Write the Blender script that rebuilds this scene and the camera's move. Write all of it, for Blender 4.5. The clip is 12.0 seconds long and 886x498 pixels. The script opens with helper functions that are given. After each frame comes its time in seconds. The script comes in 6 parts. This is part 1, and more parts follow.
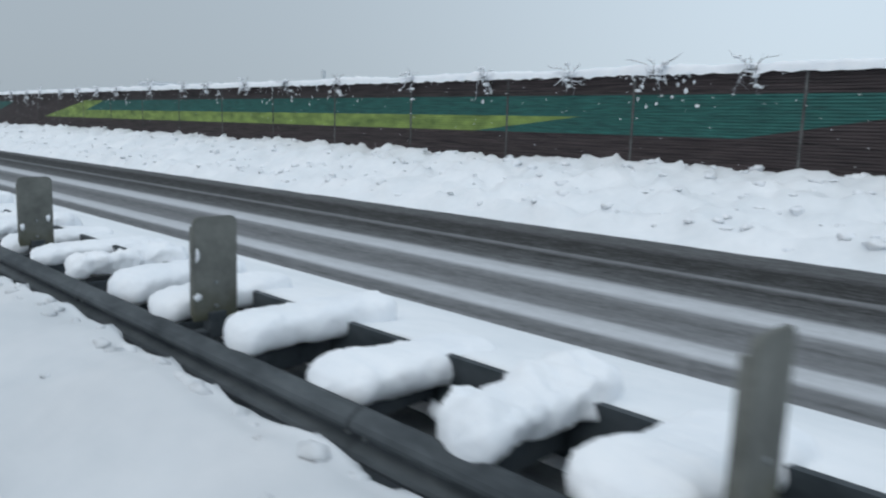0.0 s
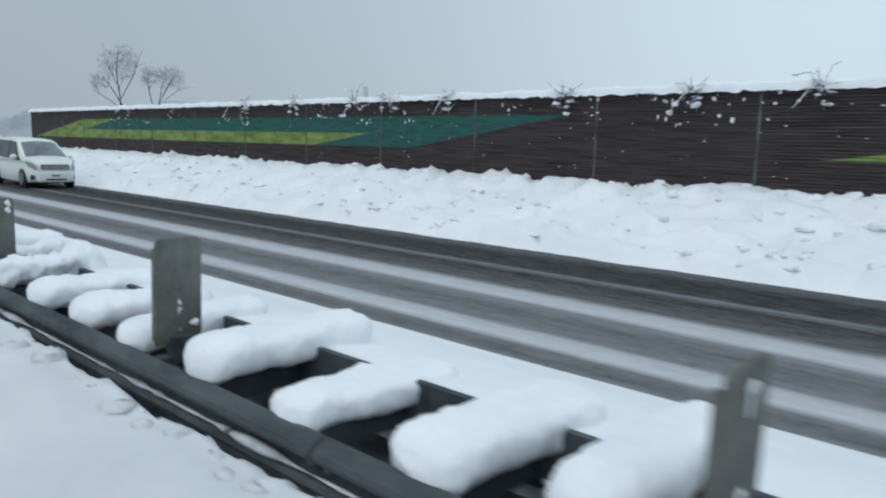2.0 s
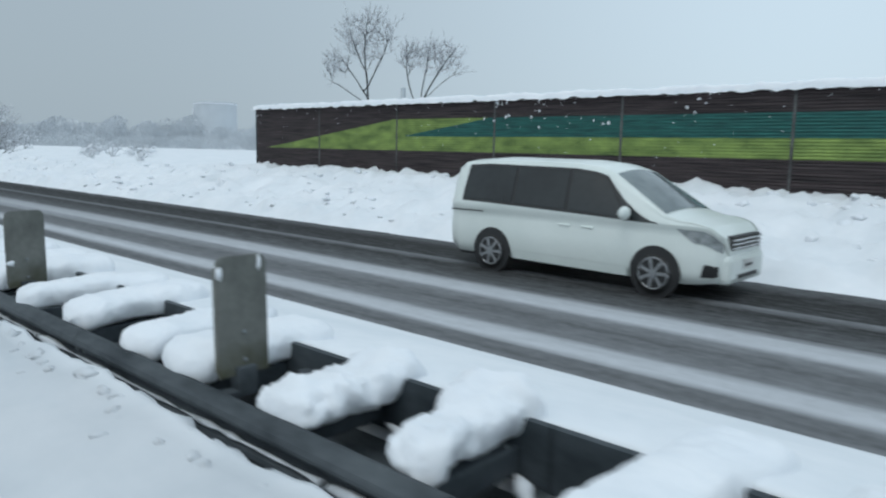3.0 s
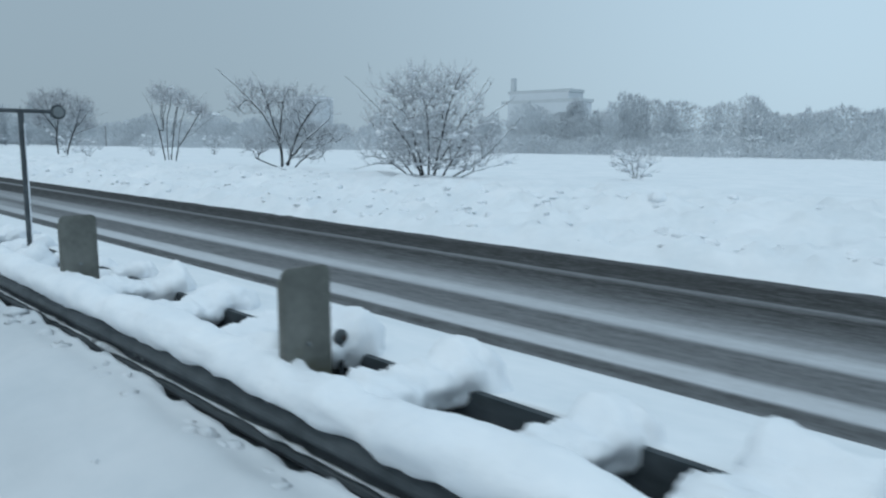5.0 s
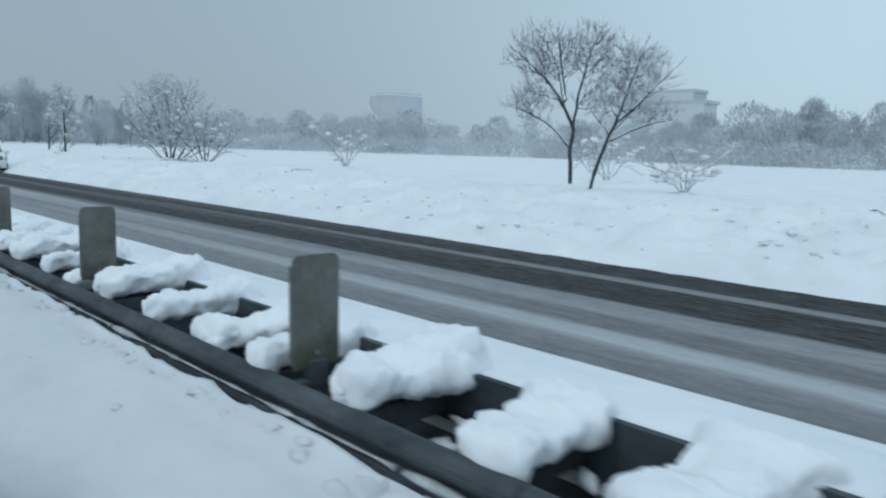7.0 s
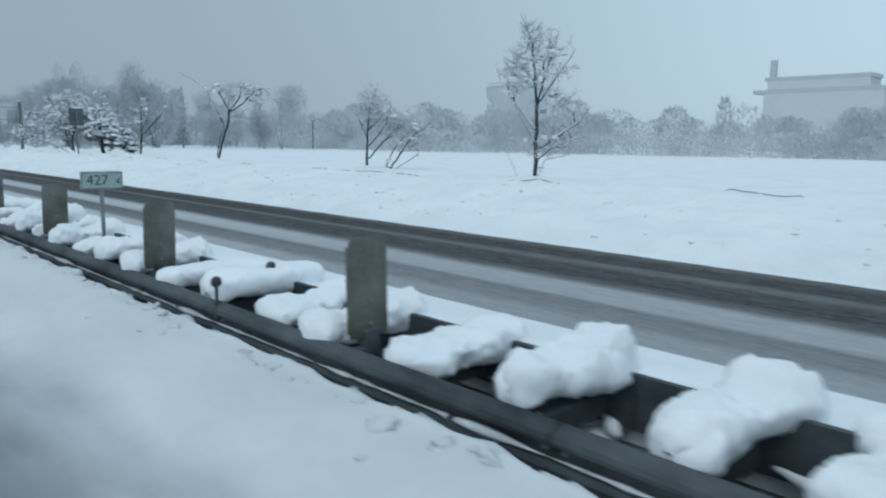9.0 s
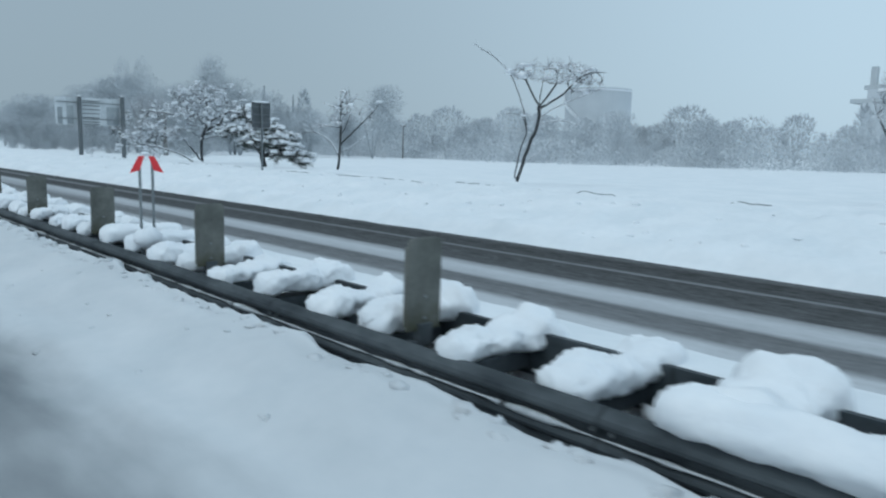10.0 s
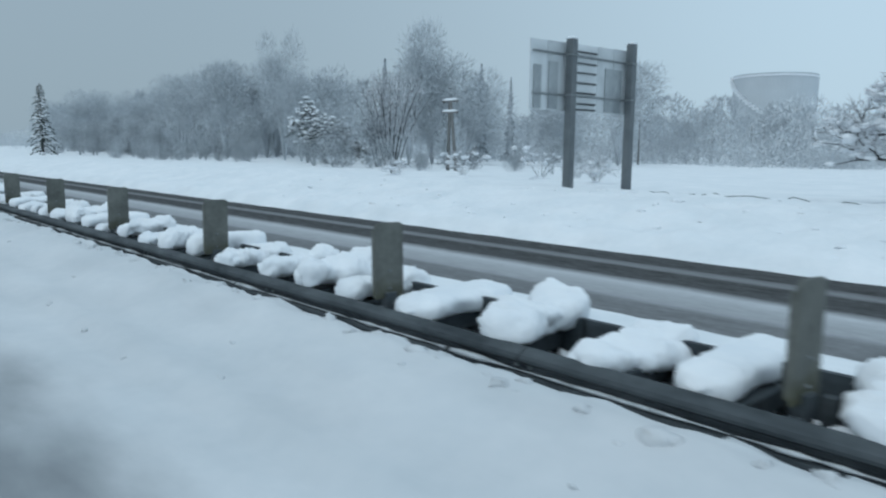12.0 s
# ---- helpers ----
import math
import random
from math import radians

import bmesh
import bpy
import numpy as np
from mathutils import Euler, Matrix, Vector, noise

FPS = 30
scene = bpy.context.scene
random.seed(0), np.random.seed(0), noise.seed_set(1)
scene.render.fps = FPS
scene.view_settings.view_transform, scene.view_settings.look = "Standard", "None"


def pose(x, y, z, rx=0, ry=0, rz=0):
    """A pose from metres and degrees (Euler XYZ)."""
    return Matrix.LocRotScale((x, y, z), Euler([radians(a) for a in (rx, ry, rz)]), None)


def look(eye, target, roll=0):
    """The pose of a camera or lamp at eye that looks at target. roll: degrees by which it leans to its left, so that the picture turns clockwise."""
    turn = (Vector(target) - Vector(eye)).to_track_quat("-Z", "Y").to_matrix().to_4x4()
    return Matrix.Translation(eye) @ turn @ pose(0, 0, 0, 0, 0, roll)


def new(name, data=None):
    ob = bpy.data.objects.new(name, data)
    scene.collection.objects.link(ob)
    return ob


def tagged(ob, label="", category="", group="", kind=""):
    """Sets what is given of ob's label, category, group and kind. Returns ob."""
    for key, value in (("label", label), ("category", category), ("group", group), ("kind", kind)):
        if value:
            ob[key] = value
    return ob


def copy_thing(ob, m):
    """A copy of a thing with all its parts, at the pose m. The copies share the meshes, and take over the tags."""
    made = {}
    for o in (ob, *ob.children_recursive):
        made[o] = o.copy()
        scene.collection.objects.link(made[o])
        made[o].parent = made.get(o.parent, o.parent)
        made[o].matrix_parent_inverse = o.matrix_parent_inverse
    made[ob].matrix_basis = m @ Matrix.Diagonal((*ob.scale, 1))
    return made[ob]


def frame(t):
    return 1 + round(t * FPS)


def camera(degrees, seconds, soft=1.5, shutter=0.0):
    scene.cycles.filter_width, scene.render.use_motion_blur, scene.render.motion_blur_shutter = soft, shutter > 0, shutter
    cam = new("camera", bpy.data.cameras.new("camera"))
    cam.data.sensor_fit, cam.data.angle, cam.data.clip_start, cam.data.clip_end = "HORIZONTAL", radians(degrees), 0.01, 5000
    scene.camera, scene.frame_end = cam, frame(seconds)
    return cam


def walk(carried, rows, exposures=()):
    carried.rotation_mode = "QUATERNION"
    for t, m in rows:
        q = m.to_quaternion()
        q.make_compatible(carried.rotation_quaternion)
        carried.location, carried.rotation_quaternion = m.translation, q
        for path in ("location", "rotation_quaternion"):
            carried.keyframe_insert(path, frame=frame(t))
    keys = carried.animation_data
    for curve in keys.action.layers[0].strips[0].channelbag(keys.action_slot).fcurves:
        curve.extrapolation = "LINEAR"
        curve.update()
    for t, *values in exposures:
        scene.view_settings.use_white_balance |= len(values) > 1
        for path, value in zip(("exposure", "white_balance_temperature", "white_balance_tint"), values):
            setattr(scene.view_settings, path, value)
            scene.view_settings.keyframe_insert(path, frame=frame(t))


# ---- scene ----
cam = camera(62.8, 12.0, soft=2.2, shutter=0.06)
PATH = [
    (0.0, pose(4.88, -2.62, 1.96, 80.38, -1.61, 44.17)),
    (0.5, pose(-7.05, -2.55, 2.03, 80.45, -1.73, 43.67)),
    (1.0, pose(-19.10, -2.52, 1.99, 81.19, -1.77, 42.77)),
    (1.5, pose(-31.10, -2.53, 1.99, 81.54, -1.83, 42.52)),
    (2.0, pose(-43.14, -2.48, 1.97, 81.86, -1.56, 42.69)),
    (2.5, pose(-55.62, -2.33, 1.90, 82.10, -1.65, 42.44)),
    (3.0, pose(-68.01, -2.47, 1.97, 82.06, -1.07, 42.83)),
    (3.2, pose(-73.05, -2.44, 1.97, 82.19, -0.89, 42.58)),
    (5.0, pose(-116.28, -2.54, 2.02, 81.75, -0.57, 45.03)),
    (5.5, pose(-128.33, -2.57, 1.99, 82.05, -1.06, 45.41)),
    (6.0, pose(-140.25, -2.70, 1.97, 82.01, -1.54, 45.37)),
    (6.5, pose(-152.13, -2.74, 1.99, 82.12, -1.49, 45.33)),
    (8.5, pose(-199.77, -3.09, 1.98, 81.41, -1.02, 46.27)),
    (9.0, pose(-211.67, -3.35, 1.98, 81.65, -0.74, 46.62)),
    (9.5, pose(-223.63, -3.61, 2.00, 81.87, -1.29, 47.33)),
    (10.0, pose(-235.54, -3.88, 1.99, 82.22, -1.38, 47.61)),
    (10.5, pose(-247.57, -3.95, 1.97, 82.42, -1.37, 47.59)),
    (11.0, pose(-259.14, -4.21, 1.98, 82.36, -0.98, 47.19)),
    (11.5, pose(-271.20, -4.40, 1.97, 82.39, -1.04, 47.15)),
    (12.0, pose(-283.38, -4.54, 2.01, 82.18, -0.60, 47.68)),
]
walk(cam, PATH, exposures=[(0.0, -0.04, 6600, 10), (2.0, -0.04, 6480, 8), (3.2, -0.06, 6380, 6), (5.0, -0.22, 6000, 2), (8.5, -0.22, 6000, 2), (12.0, -0.22, 6000, 2)])

# ---------------------------------------------------------------- world and sun
world = bpy.data.worlds.new("overcast")
scene.world = world
world.use_nodes = True
wt = world.node_tree
sky = wt.nodes.new("ShaderNodeTexSky")
sky.sky_type = "NISHITA"
sky.sun_disc = False
sky.sun_elevation = radians(38)
sky.sun_rotation = radians(200)
sky.air_density, sky.dust_density, sky.ozone_density = 1.0, 4.0, 1.0
cloud = wt.nodes.new("ShaderNodeMix")
cloud.data_type = "RGBA"
cloud.inputs["Factor"].default_value = 0.9
wt.links.new(sky.outputs["Color"], cloud.inputs["A"])
cloud.inputs["B"].default_value = (5.6, 6.7, 7.7, 1)
# an overcast dome: brighter overhead than at the horizon
coord = wt.nodes.new("ShaderNodeTexCoord")
axis = wt.nodes.new("ShaderNodeSeparateXYZ")
wt.links.new(coord.outputs["Generated"], axis.inputs[0])
dome = wt.nodes.new("ShaderNodeMapRange")
dome.inputs["From Min"].default_value, dome.inputs["From Max"].default_value = 0.0, 1.0
dome.inputs["To Min"].default_value, dome.inputs["To Max"].default_value = 1.07, 1.19
wt.links.new(axis.outputs["Z"], dome.inputs["Value"])
# sky dimmed ahead, along the road, in place of the window's dark side
ahead = wt.nodes.new("ShaderNodeMapRange")
ahead.interpolation_type = "SMOOTHSTEP"
ahead.inputs["From Min"].default_value, ahead.inputs["From Max"].default_value = -1.05, -0.25
ahead.inputs["To Min"].default_value, ahead.inputs["To Max"].default_value = 0.67, 1.10
wt.links.new(axis.outputs["X"], ahead.inputs["Value"])
both = wt.nodes.new("ShaderNodeMath")
both.operation = "MULTIPLY"
wt.links.new(dome.outputs["Result"], both.inputs[0])
wt.links.new(ahead.outputs["Result"], both.inputs[1])
scale = wt.nodes.new("ShaderNodeVectorMath")
scale.operation = "SCALE"
wt.links.new(cloud.outputs["Result"], scale.inputs[0])
wt.links.new(both.outputs[0], scale.inputs["Scale"])
wback = wt.nodes["Background"]
wt.links.new(scale.outputs["Vector"], wback.inputs["Color"])
wback.inputs["Strength"].default_value = 0.1

sun_data = bpy.data.lights.new("sun", "SUN")
sun_data.energy, sun_data.angle, sun_data.color = 0.5, radians(30), (1.0, 0.97, 0.93)
sun_ob = new("sun", sun_data)
sun_ob.matrix_world = look((0, 0, 60), (-12, 26, 0))

# ---------------------------------------------------------------- materials
def material(name, dark, light, scale=4.0, rough=0.8, bump=0.2, fine=40.0, metal=0.0, stretch=(1, 1, 1), spec=0.5):
    """Two scales of noise between two base colours, with fine relief."""
    m = bpy.data.materials.new(name)
    m.use_nodes = True
    nt = m.node_tree
    b = nt.nodes["Principled BSDF"]
    co = nt.nodes.new("ShaderNodeNewGeometry")
    mp = nt.nodes.new("ShaderNodeMapping")
    mp.inputs["Scale"].default_value = stretch
    nt.links.new(co.outputs["Position"], mp.inputs["Vector"])
    n1, n2 = nt.nodes.new("ShaderNodeTexNoise"), nt.nodes.new("ShaderNodeTexNoise")
    n1.inputs["Scale"].default_value, n1.inputs["Detail"].default_value = scale, 5
    n2.inputs["Scale"].default_value, n2.inputs["Detail"].default_value = fine, 3
    for n in (n1, n2):
        nt.links.new(mp.outputs["Vector"], n.inputs["Vector"])
    add = nt.nodes.new("ShaderNodeMath")
    add.operation = "MULTIPLY_ADD"
    nt.links.new(n2.outputs["Fac"], add.inputs[0])
    add.inputs[1].default_value = 0.35
    nt.links.new(n1.outputs["Fac"], add.inputs[2])
    ramp = nt.nodes.new("ShaderNodeValToRGB")
    ramp.color_ramp.elements[0].position, ramp.color_ramp.elements[1].position = 0.45, 0.95
    ramp.color_ramp.elements[0].color, ramp.color_ramp.elements[1].color = (*dark, 1), (*light, 1)
    nt.links.new(add.outputs[0], ramp.inputs["Fac"])
    nt.links.new(ramp.outputs["Color"], b.inputs["Base Color"])
    b.inputs["Roughness"].default_value = rough
    b.inputs["Metallic"].default_value = metal
    b.inputs["Specular IOR Level"].default_value = spec
    bp = nt.nodes.new("ShaderNodeBump")
    bp.inputs["Strength"].default_value, bp.inputs["Distance"].default_value = bump, 0.02
    nt.links.new(add.outputs[0], bp.inputs["Height"])
    nt.links.new(bp.outputs["Normal"], b.inputs["Normal"])
    return m


def plain(name, colour, rough=0.5, metal=0.0):
    return material(name, tuple(c * 0.88 for c in colour), tuple(min(1, c * 1.1) for c in colour), 6.0, rough, 0.05, 60.0, metal)




def snow_ground():
    """Fresh snow, slush beside the near lane; grey there also paints in the window's dimming."""
    m = material("fresh_snow", (0.74, 0.77, 0.80), (0.86, 0.87, 0.89), 0.8, 0.75, 0.8, 6.0, spec=0.2)
    nt = m.node_tree
    b = nt.nodes["Principled BSDF"]
    ramp = b.inputs["Base Color"].links[0].from_node
    geo = nt.nodes.new("ShaderNodeNewGeometry")
    sep = nt.nodes.new("ShaderNodeSeparateXYZ")
    nt.links.new(geo.outputs["Position"], sep.inputs[0])
    mp = nt.nodes.new("ShaderNodeMapping")
    mp.inputs["Scale"].default_value = (0.35, 0.9, 1)
    nt.links.new(geo.outputs["Position"], mp.inputs["Vector"])
    mottle = nt.nodes.new("ShaderNodeTexNoise")
    mottle.inputs["Scale"].default_value, mottle.inputs["Detail"].default_value = 1.5, 8
    nt.links.new(mp.outputs["Vector"], mottle.inputs["Vector"])
    # the slushy lane's edge draws away from the median towards the end of the drive
    edge1, edge2 = nt.nodes.new("ShaderNodeMapRange"), nt.nodes.new("ShaderNodeMapRange")
    for node, x0, x1, e0, e1 in ((edge1, -150, -192, -1.75, -1.25), (edge2, -200, -290, 0.0, -1.65)):
        node.inputs["From Min"].default_value, node.inputs["From Max"].default_value = x0, x1
        node.inputs["To Min"].default_value, node.inputs["To Max"].default_value = e0, e1
        nt.links.new(sep.outputs["X"], node.inputs["Value"])
    edge = nt.nodes.new("ShaderNodeMath")
    nt.links.new(edge1.outputs["Result"], edge.inputs[0])
    nt.links.new(edge2.outputs["Result"], edge.inputs[1])
    past = nt.nodes.new("ShaderNodeMath")
    past.operation = "SUBTRACT"
    nt.links.new(edge.outputs[0], past.inputs[0])
    nt.links.new(sep.outputs["Y"], past.inputs[1])
    wander = nt.nodes.new("ShaderNodeMath")
    wander.operation = "MULTIPLY_ADD"
    nt.links.new(mottle.outputs["Fac"], wander.inputs[0])
    wander.inputs[1].default_value = 0.8
    nt.links.new(past.outputs[0], wander.inputs[2])
    slushy = nt.nodes.new("ShaderNodeMapRange")
    slushy.interpolation_type = "SMOOTHSTEP"
    slushy.inputs["From Min"].default_value, slushy.inputs["From Max"].default_value = 0.15, 1.25
    # the 0.36 floor greys the whole near bank: window dimming put into the colour
    slushy.inputs["To Min"].default_value, slushy.inputs["To Max"].default_value = 0.36, 1.0
    nt.links.new(wander.outputs[0], slushy.inputs["Value"])
    bank = nt.nodes.new("ShaderNodeMapRange")
    bank.inputs["From Min"].default_value, bank.inputs["From Max"].default_value = -0.35, -0.62
    nt.links.new(sep.outputs["Y"], bank.inputs["Value"])
    reach = nt.nodes.new("ShaderNodeMath")
    reach.operation = "MULTIPLY"
    nt.links.new(slushy.outputs["Result"], reach.inputs[0])
    nt.links.new(bank.outputs["Result"], reach.inputs[1])
    verge = nt.nodes.new("ShaderNodeMapRange")
    verge.inputs["From Min"].default_value, verge.inputs["From Max"].default_value = -11.0, -9.0
    nt.links.new(sep.outputs["Y"], verge.inputs["Value"])
    lane = nt.nodes.new("ShaderNodeMath")
    lane.operation = "MULTIPLY"
    nt.links.new(reach.outputs[0], lane.inputs[0])
    nt.links.new(verge.outputs["Result"], lane.inputs[1])
    mul = nt.nodes.new("ShaderNodeMath")
    mul.operation = "MULTIPLY"
    mul.use_clamp = True
    nt.links.new(lane.outputs[0], mul.inputs[0])
    patch = nt.nodes.new("ShaderNodeMapRange")
    patch.inputs["From Min"].default_value, patch.inputs["From Max"].default_value = 0.3, 0.7
    patch.inputs["To Min"].default_value, patch.inputs["To Max"].default_value = 0.66, 0.92
    nt.links.new(mottle.outputs["Fac"], patch.inputs["Value"])
    nt.links.new(patch.outputs["Result"], mul.inputs[1])
    mix = nt.nodes.new("ShaderNodeMix")
    mix.data_type = "RGBA"
    nt.links.new(mul.outputs[0], mix.inputs["Factor"])
    nt.links.new(ramp.outputs["Color"], mix.inputs["A"])
    mix.inputs["B"].default_value = (0.15, 0.165, 0.18, 1)
    nt.links.new(mix.outputs["Result"], b.inputs["Base Color"])
    return m


SNOW = snow_ground()
SNOW_LUMP = material("lumpy_snow", (0.78, 0.81, 0.85), (0.88, 0.89, 0.91), 2.5, 0.7, 0.9, 16.0, spec=0.2)
STEEL = material("weathered_dark_steel", (0.026, 0.033, 0.039), (0.108, 0.122, 0.132), 2.6, 0.7, 0.6, 15.0, 0.0, (0.45, 1, 1), 0.3)
# darker copy of the steel: shade between the rails put into its colour
STEEL_SHADED = material("shaded_inner_steel", (0.026, 0.034, 0.040), (0.090, 0.104, 0.115), 2.6, 0.6, 0.5, 15.0, 0.0, (0.45, 1, 1), 0.22)
SLUSH = material("grey_slush", (0.30, 0.315, 0.33), (0.66, 0.68, 0.70), 5.0, 0.8, 0.5, 40.0, spec=0.2)
STEEL_LIGHT = material("galvanised_steel", (0.16, 0.18, 0.19), (0.28, 0.30, 0.31), 5.0, 0.5, 0.1, 50.0, 0.4)
PLATE = material("grey_glare_plate", (0.095, 0.10, 0.092), (0.19, 0.195, 0.18), 3.0, 0.7, 0.3, 18.0, spec=0.25)
def grime(m, z0, z1, colour):
    """Blotchy growth creeping up from a thing's foot."""
    nt = m.node_tree
    b = nt.nodes["Principled BSDF"]
    clean = b.inputs["Base Color"].links[0].from_socket
    geo = nt.nodes.new("ShaderNodeNewGeometry")
    sep = nt.nodes.new("ShaderNodeSeparateXYZ")
    nt.links.new(geo.outputs["Position"], sep.inputs[0])
    blot = nt.nodes.new("ShaderNodeTexNoise")
    blot.inputs["Scale"].default_value, blot.inputs["Detail"].default_value = 7.0, 6
    nt.links.new(geo.outputs["Position"], blot.inputs["Vector"])
    reach = nt.nodes.new("ShaderNodeMath")
    reach.operation = "MULTIPLY_ADD"
    nt.links.new(blot.outputs["Fac"], reach.inputs[0])
    reach.inputs[1].default_value = -0.5
    nt.links.new(sep.outputs["Z"], reach.inputs[2])
    rise = nt.nodes.new("ShaderNodeMapRange")
    rise.inputs["From Min"].default_value, rise.inputs["From Max"].default_value = z1 - 0.25, z0 - 0.25
    rise.inputs["To Max"].default_value = 0.85
    nt.links.new(reach.outputs[0], rise.inputs["Value"])
    mix = nt.nodes.new("ShaderNodeMix")
    mix.data_type = "RGBA"
    nt.links.new(rise.outputs["Result"], mix.inputs["Factor"])
    nt.links.new(clean, mix.inputs["A"])
    mix.inputs["B"].default_value = (*colour, 1)
    nt.links.new(mix.outputs["Result"], b.inputs["Base Color"])


grime(PLATE, 0.48, 0.72, (0.075, 0.075, 0.045))
MUD = material("dark_wet_soil", (0.045, 0.055, 0.062), (0.14, 0.155, 0.165), 3.0, 0.8, 0.6, 25.0)
BARK = material("dark_wet_bark", (0.026, 0.029, 0.032), (0.078, 0.083, 0.088), 6.0, 0.9, 0.6, 40.0)
# haze painted in: pale base colours fade the far trees, on top of rime
HAZEWOOD = material("frost_haze_far_wood", (0.50, 0.53, 0.56), (0.68, 0.71, 0.74), 0.12, 0.95, 0.3, 0.9, spec=0.0)


def twig_mix(m, bare, share):
    """Lets a share of the single twigs show bare bark, paled for haze, between the rimed ones."""
    nt = m.node_tree
    b = nt.nodes["Principled BSDF"]
    colour = b.inputs["Base Color"].links[0].from_socket
    geo = nt.nodes.new("ShaderNodeNewGeometry")
    pick = nt.nodes.new("ShaderNodeMapRange")
    pick.inputs["From Min"].default_value, pick.inputs["From Max"].default_value = share - 0.1, share + 0.1
    nt.links.new(geo.outputs["Random Per Island"], pick.inputs["Value"])
    mix = nt.nodes.new("ShaderNodeMix")
    mix.data_type = "RGBA"
    nt.links.new(pick.outputs["Result"], mix.inputs["Factor"])
    mix.inputs["A"].default_value = (*bare, 1)
    nt.links.new(colour, mix.inputs["B"])
    nt.links.new(mix.outputs["Result"], b.inputs["Base Color"])
    return m


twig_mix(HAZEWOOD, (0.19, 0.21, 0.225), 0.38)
# second row paler again, bark too, as thicker painted haze
MIDWOOD = twig_mix(material("frost_haze_second_row", (0.50, 0.53, 0.56), (0.68, 0.71, 0.74), 0.10, 0.95, 0.3, 0.9, spec=0.0), (0.36, 0.39, 0.415), 0.38)
WALLBROWN = material("dark_brown_lath", (0.006, 0.005, 0.006), (0.095, 0.072, 0.074), 2.0, 0.85, 0.6, 9.0, stretch=(0.45, 1, 17))


# ---------------------------------------------------------------- mesh helpers
def make(name, bm, mat, smooth=False):
    me = bpy.data.meshes.new(name)
    bm.to_mesh(me)
    bm.free()
    me.materials.append(mat)
    if smooth:
        for f in me.polygons:
            f.use_smooth = True
    return me


def part(name, bm, mat, parent, label="", smooth=False):
    ob = new(name, make(name, bm, mat, smooth))
    ob.parent = parent
    if label:
        ob["label"] = label
    return ob


def thing(name, m, label, category, group="", kind=""):
    ob = new(name)
    ob.matrix_world = m
    ob.empty_display_size = 0.2
    return tagged(ob, label, category, group, kind)


def box(bm, x0, x1, y0, y1, z0, z1, bevel=0.0, m=None):
    g = bmesh.ops.create_cube(bm, size=1.0)
    vs = g["verts"]
    for v in vs:
        v.co = Vector((x0 + (v.co.x + 0.5) * (x1 - x0), y0 + (v.co.y + 0.5) * (y1 - y0), z0 + (v.co.z + 0.5) * (z1 - z0)))
        if m is not None:
            v.co = m @ v.co
    if bevel:
        es = list({e for v in vs for e in v.link_edges})
        bmesh.ops.bevel(bm, geom=es, offset=bevel, segments=2, affect="EDGES", profile=0.5)
    return bm


def tube(bm, pts, radii, sides=6, caps=True):
    """A tapered tube along a line of points."""
    rings = []
    n = len(pts)
    for i, (p, r) in enumerate(zip(pts, radii)):
        d = (pts[min(i + 1, n - 1)] - pts[max(i - 1, 0)])
        d = d.normalized() if d.length > 1e-9 else Vector((0, 0, 1))
        a = d.orthogonal().normalized()
        b = d.cross(a)
        rings.append([bm.verts.new(p + (a * math.cos(k * 2 * math.pi / sides) + b * math.sin(k * 2 * math.pi / sides)) * r) for k in range(sides)])
    for r0, r1 in zip(rings, rings[1:]):
        for k in range(sides):
            bm.faces.new((r0[k], r0[(k + 1) % sides], r1[(k + 1) % sides], r1[k]))
    if caps and sides > 2:
        bm.faces.new(list(reversed(rings[0])))
        bm.faces.new(rings[-1])
    return bm


def nz(x, y, z=0.0):
    return noise.noise(Vector((x, y, z)))


def steps(a, b, d):
    n = max(1, round(abs(b - a) / d))
    return [a + (b - a) * i / n for i in range(n)]


def smooth01(u):
    u = min(1.0, max(0.0, u))
    return u * u * (3 - 2 * u)


# ---------------------------------------------------------------- ground: one snow sheet to the horizon
EDGE = [(-600, 7.6), (-300, 7.65), (-264, 7.75), (-239, 7.95), (-215, 7.95), (-140, 8.42), (-70, 8.8), (-45, 8.8), (5, 9.35), (60, 9.4)]


def far_edge(x):
    """Where the far carriageway meets its snow bank."""
    for (x0, e0), (x1, e1) in zip(EDGE, EDGE[1:]):
        if x <= x1:
            return e0 + (e1 - e0) * max(0.0, (x - x0) / (x1 - x0)) + 0.05 * nz(x * 0.7, 2.0) + 0.03 * nz(x * 2.5, 8.0)
    return 9.4


